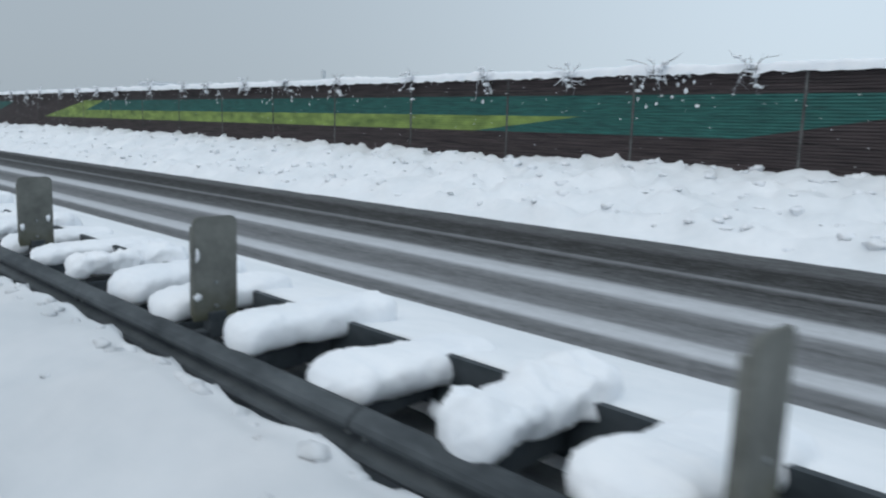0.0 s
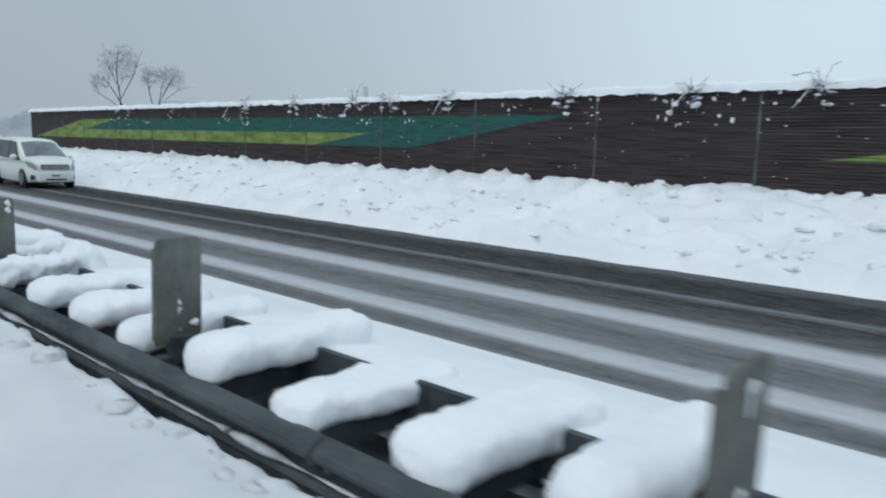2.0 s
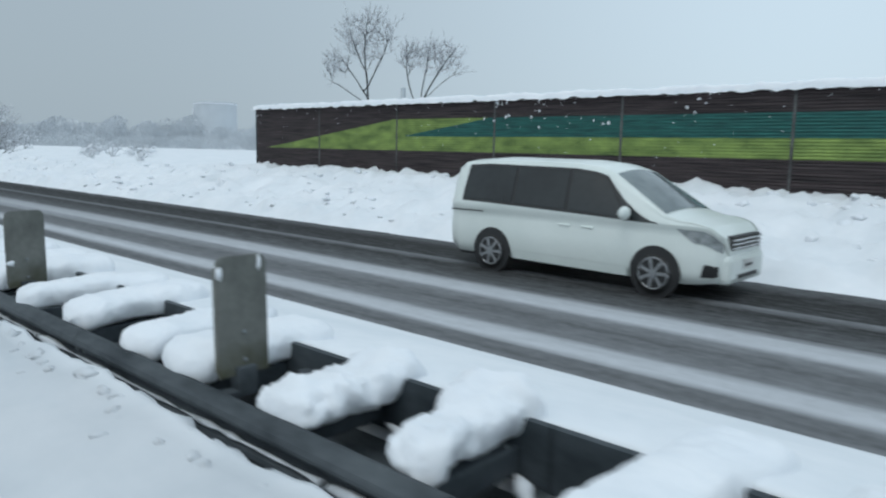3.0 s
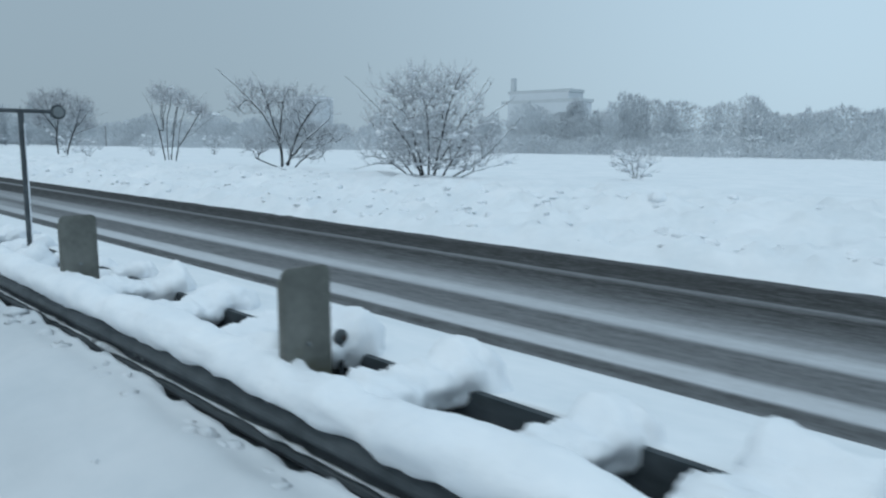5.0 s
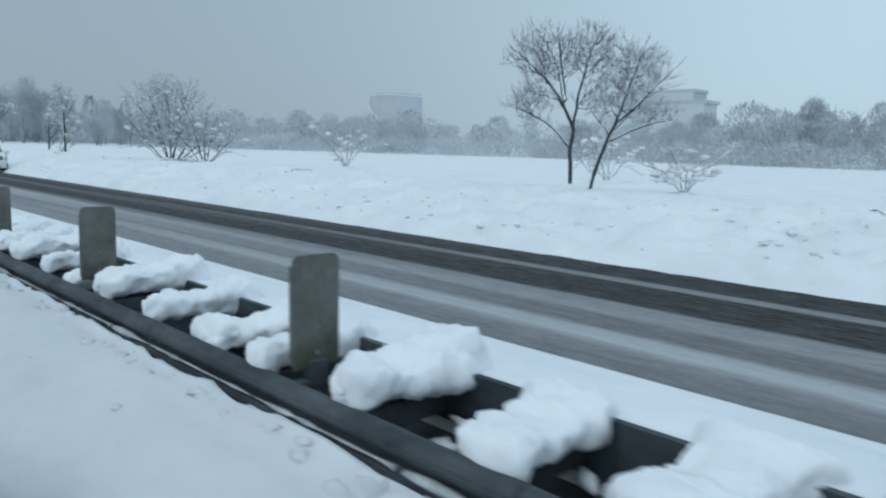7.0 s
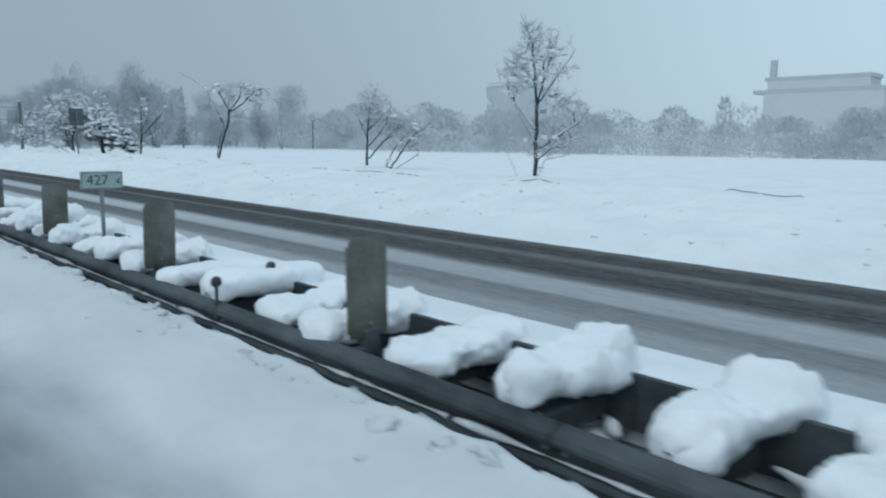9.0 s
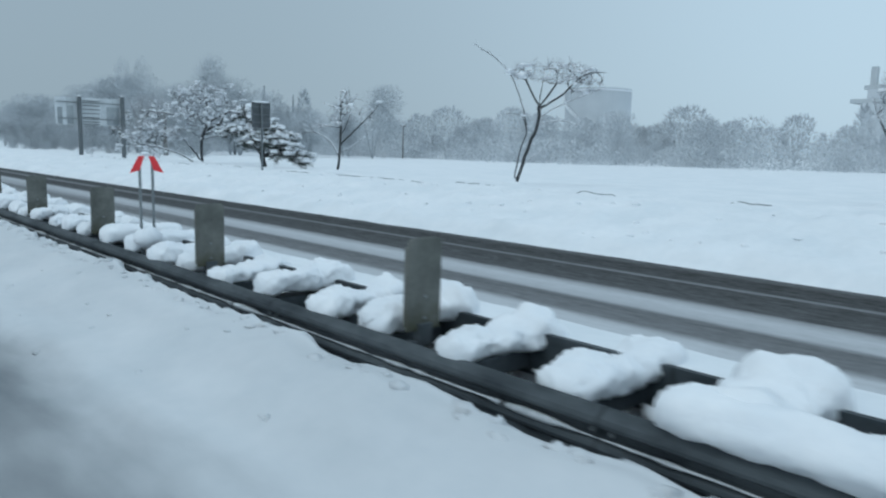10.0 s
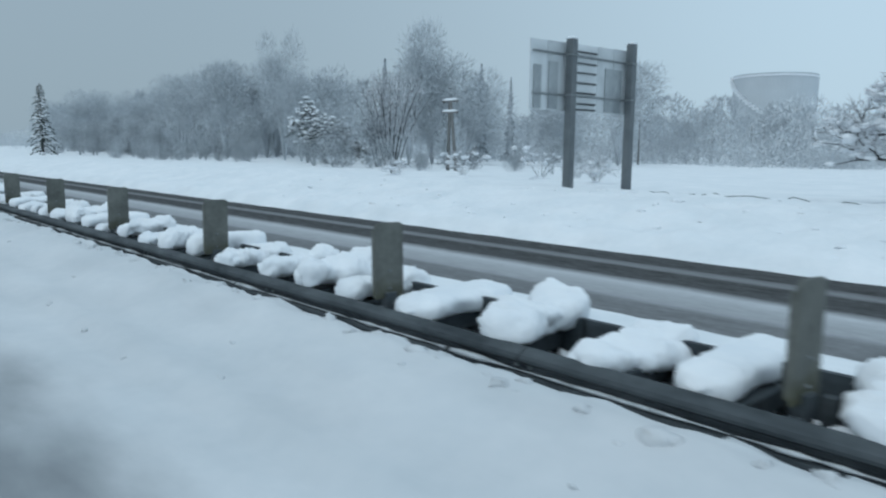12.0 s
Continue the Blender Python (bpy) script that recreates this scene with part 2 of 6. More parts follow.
def ground_z(x, y):
    rough = 0.62 + 0.58 * smooth01((x + 225) / 60)
    walled = smooth01((x + 104) / 16)
    if y < -2.6:
        return 0.014 * nz(x * 0.5, y * 2.0) + 0.01 * nz(x * 2.2, y * 4.0) - 0.01
    if y < -0.385:
        crest = 0.31 + 0.04 * nz(x * 0.35, 1.5) + 0.03 * nz(x * 2.1, 4.5)
        u = smooth01((y + 2.0) / 1.35)
        h = crest * u + 0.05 * u * nz(x * 1.1, y * 1.6, 3) + 0.03 * nz(x * 0.3, y * 3.4, 9) + 0.035 * u * nz(x * 2.6, y * 2.8, 5) + 0.014 * nz(x * 6, y * 6, 25)
        h += (0.07 * math.exp(-((y + 2.0 + 0.1 * nz(x * 0.2, 44)) / 0.22) ** 2) - 0.06 * math.exp(-((y + 2.36 + 0.1 * nz(x * 0.2, 44)) / 0.12) ** 2)) * (0.35 + 0.65 * smooth01((-230 - x) / 25))
        lip = -0.53 + 0.07 * smooth01((x + 28) / 12) + 0.09 * smooth01((-35 - x) / 25) - 0.08 * smooth01((-172 - x) / 20) + 0.05 * nz(x * 0.9, 6.0) + 0.08 * nz(x * 2.6, 16.0) + 0.10 * abs(nz(x * 4.0, 26.0)) + 0.05 * nz(x * 9.0, 36.0)
        if y > lip:
            h -= (h - 0.03) * smooth01((y - lip) / 0.07)
        return h
    if y < 0.60:
        return 0.02 + 0.05 * nz(x * 1.5, y * 2)
    if y < 2.9:
        u = smooth01((3.25 - y) / 2.6)
        return 0.56 * u ** 0.85 + 0.03 * u * nz(x * 0.8, y * 1.2, 7) + 0.02 * u * nz(x * 2.3, y * 2.6, 17) - 0.02
    e = far_edge(x)
    if y < e:
        return -0.08
    d = y - e
    crest = 0.82 + 0.34 * walled
    h = 0.30 * smooth01(d / 0.7) + (crest - 0.30) * smooth01((d - 0.3) / 4.0)
    h += rough * smooth01(d / 0.6) * (0.15 * nz(x * 0.8, y * 0.9, 1) + 0.16 * nz(x * 1.7, y * 1.9, 2) + 0.12 * max(-0.2, nz(x * 3.6, y * 3.6, 4)) - 0.26 * max(0.0, nz(x * 1.9, y * 2.6, 8) - 0.16) + 0.10 * max(0.0, nz(x * 4.4, y * 4.4, 14) - 0.1)) * (1 - 0.8 * smooth01((d - 6.0) / 4))
    h += 0.07 * nz(x * 0.25, y * 0.4, 12) * smooth01(d / 2)
    h -= (crest - 0.6) * smooth01((d - 6.5) / 7) + 0.35 * smooth01((d - 12) / 60)
    return h - 0.08 * (1 - smooth01(d / 0.18))


GX = steps(1500, 60, 120) + steps(60, 8, 2.0) + steps(8, -330, 0.17) + steps(-330, -480, 3.0) + steps(-480, -2400, 160) + [-2400]
GY = (steps(-1500, -40, 200) + steps(-40, -3.5, 4) + steps(-3.5, -0.9, 0.17) + steps(-0.9, -0.385, 0.035) + [-0.384, -0.3, 0.0, 0.4, 0.59, 0.61, 0.7]
      + steps(0.85, 2.9, 0.2) + [2.9, 2.92] + steps(5, 7.4, 1.2) + steps(7.4, 14.6, 0.19) + steps(14.6, 24, 0.7) + steps(24, 70, 6) + steps(70, 260, 24) + steps(260, 3000, 300) + [3000])


def grid_mesh(name, xs, ys, zf, mat):
    verts = [(x, y, zf(x, y)) for x in xs for y in ys]
    m = len(ys)
    faces = [(i * m + j, (i + 1) * m + j, (i + 1) * m + j + 1, i * m + j + 1)[::-1] for i in range(len(xs) - 1) for j in range(m - 1)]
    me = bpy.data.meshes.new(name)
    me.from_pydata(verts, [], faces)
    me.materials.append(mat)
    for f in me.polygons:
        f.use_smooth = True
    me.update()
    return me


ground = tagged(new("ground", grid_mesh("ground", sorted(GX), GY, ground_z, SNOW)), "fresh white snow over verges and flat field", "ground", kind="structure")


# ---------------------------------------------------------------- road with slush ridges between the wheel tracks
def road_material():
    m = bpy.data.materials.new("wet_asphalt_with_slush")
    m.use_nodes = True
    nt = m.node_tree
    b = nt.nodes["Principled BSDF"]
    geo = nt.nodes.new("ShaderNodeNewGeometry")
    sep = nt.nodes.new("ShaderNodeSeparateXYZ")
    nt.links.new(geo.outputs["Position"], sep.inputs[0])
    mp = nt.nodes.new("ShaderNodeMapping")
    mp.inputs["Scale"].default_value = (0.10, 2.2, 1)
    nt.links.new(geo.outputs["Position"], mp.inputs["Vector"])
    streak = nt.nodes.new("ShaderNodeTexNoise")
    streak.inputs["Scale"].default_value, streak.inputs["Detail"].default_value = 1.6, 6
    nt.links.new(mp.outputs["Vector"], streak.inputs["Vector"])
    grit = nt.nodes.new("ShaderNodeTexNoise")
    grit.inputs["Scale"].default_value, grit.inputs["Detail"].default_value = 7.0, 6
    gm = nt.nodes.new("ShaderNodeMapping")
    gm.inputs["Scale"].default_value = (0.3, 1.2, 1)
    nt.links.new(geo.outputs["Position"], gm.inputs["Vector"])
    nt.links.new(gm.outputs["Vector"], grit.inputs["Vector"])
    # across-road coordinate, wobbled a little along the road
    wob = nt.nodes.new("ShaderNodeMath")
    wob.operation = "MULTIPLY_ADD"
    nt.links.new(streak.outputs["Fac"], wob.inputs[0])
    wob.inputs[1].default_value = 0.13
    nt.links.new(sep.outputs["Y"], wob.inputs[2])
    rng = nt.nodes.new("ShaderNodeMapRange")
    rng.inputs["From Min"].default_value, rng.inputs["From Max"].default_value = 2.9 + 0.065, 9.5 + 0.065
    nt.links.new(wob.outputs[0], rng.inputs["Value"])
    tail = [(6.7, 0.05), (7.02, 0.30), (7.14, 0.06), (8.1, 0.03), (8.6, 0.14)]
    stretches = [
        [(2.9, 0.30), (3.05, 0.20), (3.3, 0.26), (3.46, 0.82), (3.74, 0.70), (3.92, 0.30), (4.5, 0.20), (4.9, 0.34), (5.06, 0.80), (5.45, 0.70), (5.75, 0.16)] + tail,
        [(2.9, 0.22), (3.05, 0.14), (3.22, 0.18), (3.32, 0.84), (3.56, 0.78), (3.70, 0.26), (4.45, 0.20), (4.64, 0.74), (4.9, 0.72), (5.1, 0.42), (5.85, 0.16)] + tail,
        [(2.9, 0.30), (3.2, 0.30), (3.5, 0.36), (3.72, 0.70), (4.08, 0.62), (4.25, 0.27), (4.75, 0.27), (4.9, 0.44), (5.45, 0.40), (5.62, 0.06), (6.88, 0.05), (6.98, 0.38), (7.18, 0.36), (7.28, 0.06), (8.3, 0.05), (8.6, 0.2)],
        [(2.9, 0.52), (3.35, 0.50), (3.55, 0.36), (4.2, 0.32), (4.35, 0.58), (5.0, 0.60), (5.25, 0.20), (5.6, 0.08), (6.4, 0.10), (6.65, 0.22), (6.85, 0.20), (7.0, 0.08), (7.5, 0.08), (8.0, 0.20)],
        [(2.9, 0.85), (3.3, 0.80), (3.5, 0.28), (4.2, 0.22), (4.4, 0.70), (4.9, 0.80), (5.15, 0.50), (5.3, 0.12), (6.55, 0.08), (6.68, 0.36), (6.8, 0.08), (7.5, 0.06), (8.1, 0.20)],
        [(2.9, 0.30), (3.4, 0.28), (3.85, 0.32), (4.05, 0.55), (4.6, 0.62), (5.0, 0.78), (5.2, 0.35), (5.35, 0.10), (6.3, 0.08), (6.5, 0.34), (6.75, 0.30), (6.9, 0.08), (7.8, 0.10)]]
    ramps = []
    for bands in stretches:
        node = nt.nodes.new("ShaderNodeValToRGB")
        r = node.color_ramp
        while len(r.elements) < len(bands):
            r.elements.new(0.5)
        for el, (y, v) in zip(r.elements, bands):
            el.position, el.color = (y - 2.9) / 6.6, (v, v, v, 1)
        nt.links.new(rng.outputs["Result"], node.inputs["Fac"])
        ramps.append(node.outputs["Color"])
    slush = ramps[0]
    for nxt, x0, x1 in ((ramps[1], -75, -115), (ramps[2], -136, -150), (ramps[3], -168, -195), (ramps[4], -219, -233), (ramps[5], -250, -275)):
        along = nt.nodes.new("ShaderNodeMapRange")
        along.inputs["From Min"].default_value, along.inputs["From Max"].default_value = x0, x1
        nt.links.new(sep.outputs["X"], along.inputs["Value"])
        blend = nt.nodes.new("ShaderNodeMix")
        blend.data_type = "RGBA"
        nt.links.new(along.outputs["Result"], blend.inputs["Factor"])
        nt.links.new(slush, blend.inputs["A"])
        nt.links.new(nxt, blend.inputs["B"])
        slush = blend.outputs["Result"]
    addn = nt.nodes.new("ShaderNodeMath")
    addn.operation = "MULTIPLY_ADD"
    nt.links.new(grit.outputs["Fac"], addn.inputs[0])
    addn.inputs[1].default_value = 0.26
    sub = nt.nodes.new("ShaderNodeMath")
    sub.operation = "SUBTRACT"
    nt.links.new(slush, sub.inputs[0])
    sub.inputs[1].default_value = 0.15
    nt.links.new(sub.outputs[0], addn.inputs[2])
    grain = nt.nodes.new("ShaderNodeTexNoise")
    grain.inputs["Scale"].default_value, grain.inputs["Detail"].default_value = 9.0, 8
    grain.inputs["Roughness"].default_value = 0.7
    nt.links.new(geo.outputs["Position"], grain.inputs["Vector"])
    crumb = nt.nodes.new("ShaderNodeMath")
    crumb.operation = "MULTIPLY_ADD"
    nt.links.new(grain.outputs["Fac"], crumb.inputs[0])
    crumb.inputs[1].default_value = 0.24
    less = nt.nodes.new("ShaderNodeMath")
    less.operation = "SUBTRACT"
    nt.links.new(addn.outputs[0], less.inputs[0])
    less.inputs[1].default_value = 0.12
    nt.links.new(less.outputs[0], crumb.inputs[2])
    mix = nt.nodes.new("ShaderNodeMix")
    mix.data_type = "RGBA"
    mix.clamp_factor = True
    nt.links.new(crumb.outputs[0], mix.inputs["Factor"])
    mix.inputs["A"].default_value = (0.028, 0.028, 0.028, 1)
    mix.inputs["B"].default_value = (0.60, 0.62, 0.65, 1)
    nt.links.new(mix.outputs["Result"], b.inputs["Base Color"])
    rr = nt.nodes.new("ShaderNodeMapRange")
    rr.inputs["To Min"].default_value, rr.inputs["To Max"].default_value = 0.72, 0.9
    nt.links.new(addn.outputs[0], rr.inputs["Value"])
    nt.links.new(rr.outputs["Result"], b.inputs["Roughness"])
    b.inputs["Specular IOR Level"].default_value = 0.06
    bp = nt.nodes.new("ShaderNodeBump")
    bp.inputs["Strength"].default_value, bp.inputs["Distance"].default_value = 0.5, 0.03
    nt.links.new(addn.outputs[0], bp.inputs["Height"])
    nt.links.new(bp.outputs["Normal"], b.inputs["Normal"])
    return m


def road_z(x, y):
    ridge = math.exp(-((y - 3.65) / 0.16) ** 2) + math.exp(-((y - 5.3) / 0.22) ** 2)
    return 0.022 * ridge * (1 + 0.6 * nz(x * 0.9, y * 3)) + 0.004 * nz(x * 3, y * 6)


ROAD = road_material()
road = tagged(new("road", grid_mesh("road", sorted(steps(60, 8, 4) + steps(8, -330, 0.7) + steps(-330, -640, 10) + [-640]), steps(2.86, 9.62, 0.13) + [9.62], road_z, ROAD)),
              "wet dark asphalt with long ridges of grey slush", "road", kind="structure")


# ---------------------------------------------------------------- soup of tubes and lumps, for trees and snow
class Soup:
    def __init__(self):
        self.v, self.f = [], []

    def tube(self, pts, radii, sides=4, lift=0.0, flat=1.0):
        n, base = len(pts), len(self.v)
        for i in range(n):
            p, r = pts[i], radii[i]
            d = pts[min(i + 1, n - 1)] - pts[max(i - 1, 0)]
            d = d.normalized() if d.length > 1e-9 else Vector((0, 0, 1))
            a = d.cross(Vector((0.13, 0.21, 0.97)))
            a = a.normalized() if a.length > 1e-6 else Vector((1, 0, 0))
            b = a.cross(d)
            for k in range(sides):
                w = k * 2 * math.pi / sides
                q = p + a * (math.cos(w) * r) + b * (math.sin(w) * r * flat)
                self.v.append((q.x, q.y, q.z + lift))
        for i in range(n - 1):
            o = base + i * sides
            for k in range(sides):
                self.f.append((o + k, o + (k + 1) % sides, o + sides + (k + 1) % sides, o + sides + k))
        if sides > 2:
            self.f.append(tuple(base + k for k in reversed(range(sides))))
            self.f.append(tuple(base + (n - 1) * sides + k for k in range(sides)))

    def blob(self, c, rx, ry, rz, seed, nu=7, nv=5, rough=0.3, tilt=None):
        base = len(self.v)
        for j in range(nv + 1):
            t = math.pi * j / nv
            for i in range(nu):
                w = 2 * math.pi * i / nu
                d = Vector((math.sin(t) * math.cos(w), math.sin(t) * math.sin(w), math.cos(t)))
                k = 1 + rough * noise.noise(d * 1.7 + Vector((seed * 3.1, seed * 1.7, seed)))
                q = Vector((d.x * rx * k, d.y * ry * k, d.z * rz * k))
                if tilt is not None:
                    q = tilt @ q
                self.v.append((c[0] + q.x, c[1] + q.y, c[2] + q.z))
        for j in range(nv):
            for i in range(nu):
                a, b2 = base + j * nu + i, base + j * nu + (i + 1) % nu
                self.f.append((a, a + nu, b2 + nu, b2))

    def mesh(self, name, mat, smooth=True):
        me = bpy.data.meshes.new(name)
        me.from_pydata(self.v, [], self.f)
        me.materials.append(mat)
        if smooth:
            me.polygons.foreach_set("use_smooth", [True] * len(self.f))
        me.update()
        return me


def child(name, me, parent, label=""):
    ob = new(name, me)
    ob.parent = parent
    if label:
        ob["label"] = label
    return ob


# ---------------------------------------------------------------- median: twin guardrails tied by crossbars
def extrude(profile, x0, x1, name, mat):
    """A closed outline in y and z, drawn out along x."""
    n = len(profile)
    v = [(x0, y, z) for y, z in profile] + [(x1, y, z) for y, z in profile]
    f = [(k, (k + 1) % n, n + (k + 1) % n, n + k) for k in range(n)] + [tuple(reversed(range(n))), tuple(range(n, 2 * n))]
    me = bpy.data.meshes.new(name)
    me.from_pydata(v, [], f)
    me.materials.append(mat)
    me.update()
    return me


W_FRONT = [(-0.215, 0.445), (-0.235, 0.452), (-0.315, 0.405), (-0.325, 0.375), (-0.320, 0.350), (-0.255, 0.315), (-0.255, 0.285), (-0.335, 0.250), (-0.345, 0.222), (-0.335, 0.195), (-0.250, 0.150), (-0.235, 0.135)]
W_BACK = [(y + 0.016, z) for y, z in reversed(W_FRONT)]
NEAR_W = W_FRONT + W_BACK
FAR_W = [(0.536, 0.20), (0.536, 0.556), (0.575, 0.562), (0.66, 0.51), (0.67, 0.46), (0.60, 0.42), (0.60, 0.39), (0.68, 0.355), (0.68, 0.30), (0.58, 0.20)]


def guard_section(left=2.0, right=2.0, lined=True):
    """Twin beams from left to right of one plate, with the posts and crossbars that carry them."""
    g = thing("guardrail_section", pose(0, 0, 0), "dark weathered steel twin guardrail with crossbars, snow around it", "guardrail", "median guardrail sections")
    child("near_beam", extrude(NEAR_W, -left - 0.012, right + 0.012, "near_beam", STEEL), g, "corrugated dark steel beam")
    child("far_beam", extrude(FAR_W, -left - 0.012, right + 0.012, "far_beam", STEEL_SHADED), g, "corrugated dark steel beam")
    for y in (-0.16, 0.44):
        bm = bmesh.new()
        box(bm, -0.05, 0.05, y, y + 0.09, -0.1, 0.42, 0.008)
        part("post", bm, STEEL, g)
    for x in (0.60, 1.68, -1.32, -0.44):
        if -left < x - 0.2 and x + 0.2 < right:
            bm = bmesh.new()
            box(bm, x - 0.13, x + 0.13, -0.196, 0.536, 0.25, 0.405, 0.012)
            bar = part("crossbar", bm, STEEL_SHADED, g)
            for dy in (-0.13, 0.46):
                bm = bmesh.new()
                bmesh.ops.create_cone(bm, cap_ends=True, segments=8, radius1=0.016, radius2=0.013, depth=0.018, matrix=pose(x + 0.09, dy, 0.413))
                part("bolt", bm, STEEL_LIGHT, bar)
    for x0, x1 in ((-left + 0.01, -0.3), (-0.26, 1.2), (1.27, right - 0.01)):
        if lined and x1 - x0 > 0.3:
            sp = Soup()
            n = int((x1 - x0) / 0.12)
            sp.tube([Vector((x0 + (x1 - x0) * k / n, -0.318, 0.280 + 0.006 * nz(x0 + k * 0.9, 3))) for k in range(n + 1)], [0.004 + 0.075 * abs(nz(k * 0.37, x0 * 5)) ** 1.2 + (0.006 if 0 < k < n else 0) for k in range(n + 1)], 6, 0.0, 0.55)
            child("snow_line", sp.mesh("snow_line", SLUSH), g, "thin line of snow on the lower ridge")
    for x0, x1, z0 in ((-1.12, -0.6, 0.27), (-0.25, 0.45, 0.22), (0.8, 1.5, 0.25), (1.82, 1.98, 0.24)):
        if -left < x0 and x1 < right:
            sp = Soup()
            n = int((x1 - x0) / 0.06)
            sp.tube([Vector((x0 + (x1 - x0) * k / n, 0.50 - 0.10 * k / n, z0 - 0.05 * k / n + 0.012 * nz(k * 0.7, x0))) for k in range(n + 1)], [0.012 + (0.030 + 0.03 * nz(k * 0.4, x0 * 3)) * math.sin(math.pi * (k + 0.2) / (n + 0.4)) for k in range(n + 1)], 8)
            child("snow_strip", sp.mesh("snow_strip", SNOW_LUMP), g, "strip of snow caught inside the far beam")
    for y, z in ((-0.262, 0.30), (0.58, 0.405)):
        for x in (-left + 0.07, right - 0.07):
            bm = bmesh.new()
            bmesh.ops.create_cone(bm, cap_ends=True, segments=8, radius1=0.018, radius2=0.014, depth=0.02, matrix=pose(x, y, z, 90, 0, 0))
            part("bolt", bm, STEEL_LIGHT, g)
    return g


# the plates stand 4 m apart but for a stretch of uneven bays
PLATES = [-4.0 * k for k in range(-3, 65)] + [-258.93, -262.95, -267.0, -271.0, -274.88, -278.12, -282.22, -285.05] + [-289.15 - 4.02 * k for k in range(22)]
bm = bmesh.new()
box(bm, -420, 30, -0.43, 0.62, -0.15, 0.085)
tagged(new("median_floor", make("median_floor", bm, MUD)), "dark wet soil between the guardrails", "ground", kind="structure")
clear_section = guard_section(lined=False)
clear_section.matrix_world = pose(PLATES[0], 0, 0)
section = guard_section()
section.matrix_world = pose(PLATES[10], 0, 0)
for before, at, after in zip(PLATES, PLATES[1:], PLATES[2:] + [PLATES[-1] - 4.0]):
    if at == PLATES[10]:
        continue
    left, right = (at - after) / 2, (before - at) / 2
    if abs(left - 2.0) < 0.02 and abs(right - 2.0) < 0.02:
        copy_thing(clear_section if at > PLATES[10] else section, pose(at, 0, 0))
    else:
        guard_section(left, right).matrix_world = pose(at, 0, 0)


# ---------------------------------------------------------------- glare plates
def glare_plate():
    g = thing("glare_plate", pose(0, 0, 0), "grey upright anti-glare plate bolted to the median guardrail", "glare plate", "glare plates along the median")
    w, z0, z1, r = 0.178, 0.50, 1.27, 0.055
    outline = [(-w, z0), (w, z0)]
    for k in range(5):
        a = math.radians(90 * k / 4)
        outline.append((w - r + r * math.cos(a), z1 - r + r * math.sin(a)))
    for k in range(5):
        a = math.radians(90 + 90 * k / 4)
        outline.append((-w + r + r * math.cos(a), z1 - r + r * math.sin(a)))
    me = extrude(outline, -0.016, 0.016, "plate", PLATE)
    bm = bmesh.new()
    bm.from_mesh(me)
    bmesh.ops.bevel(bm, geom=[e for e in bm.edges if abs(e.verts[0].co.x - e.verts[1].co.x) < 1e-5], offset=0.006, segments=2, affect="EDGES")
    part("plate", bm, PLATE, g)
    for y in (-w + 0.012, w - 0.012):
        bm = bmesh.new()
        box(bm, -0.048, -0.017, y - 0.012, y + 0.012, z0 + 0.03, z1 - 0.07, 0.006)
        part("side_flange", bm, PLATE, g)
    bm = bmesh.new()
    box(bm, -0.05, 0.05, -0.07, 0.07, 0.36, 0.56, 0.01)
    part("bracket", bm, STEEL, g, "dark steel bracket")
    for z in (0.60, 0.78):
        bm = bmesh.new()
        bmesh.ops.create_cone(bm, cap_ends=True, segments=8, radius1=0.016, radius2=0.012, depth=0.014, matrix=pose(0.023, 0, z, 0, 90, 0))
        part("bolt", bm, STEEL_LIGHT, g)
    return g


CLOTS = []
for k in range(5):
    s = Soup()
    s.blob((0, 0, 0), 0.014, 0.014 + 0.006 * k, 0.045 - 0.006 * k, k, 9, 6, 0.9)
    CLOTS.append(s.mesh("snow_clot", SNOW_LUMP))
first_plate = glare_plate()
first_plate.matrix_world = pose(PLATES[0], 0, 0)
rnd = random.Random(5)
for k, x in enumerate(PLATES[1:]):
    p = copy_thing(first_plate, pose(x, 0, rnd.uniform(-0.01, 0.01), rnd.uniform(-1, 1), rnd.uniform(-1.2, 1.2), rnd.uniform(-3, 3)))
    if x > -112:
        for q in range(rnd.choice((1, 2, 2, 3))):
            c = child("snow_clot", CLOTS[rnd.randrange(5)], p, "small clot of snow stuck to the plate")
            c.matrix_local = pose(0.016, rnd.choice((-0.165, -0.15, 0.12, 0.0)), rnd.uniform(0.6, 1.24))


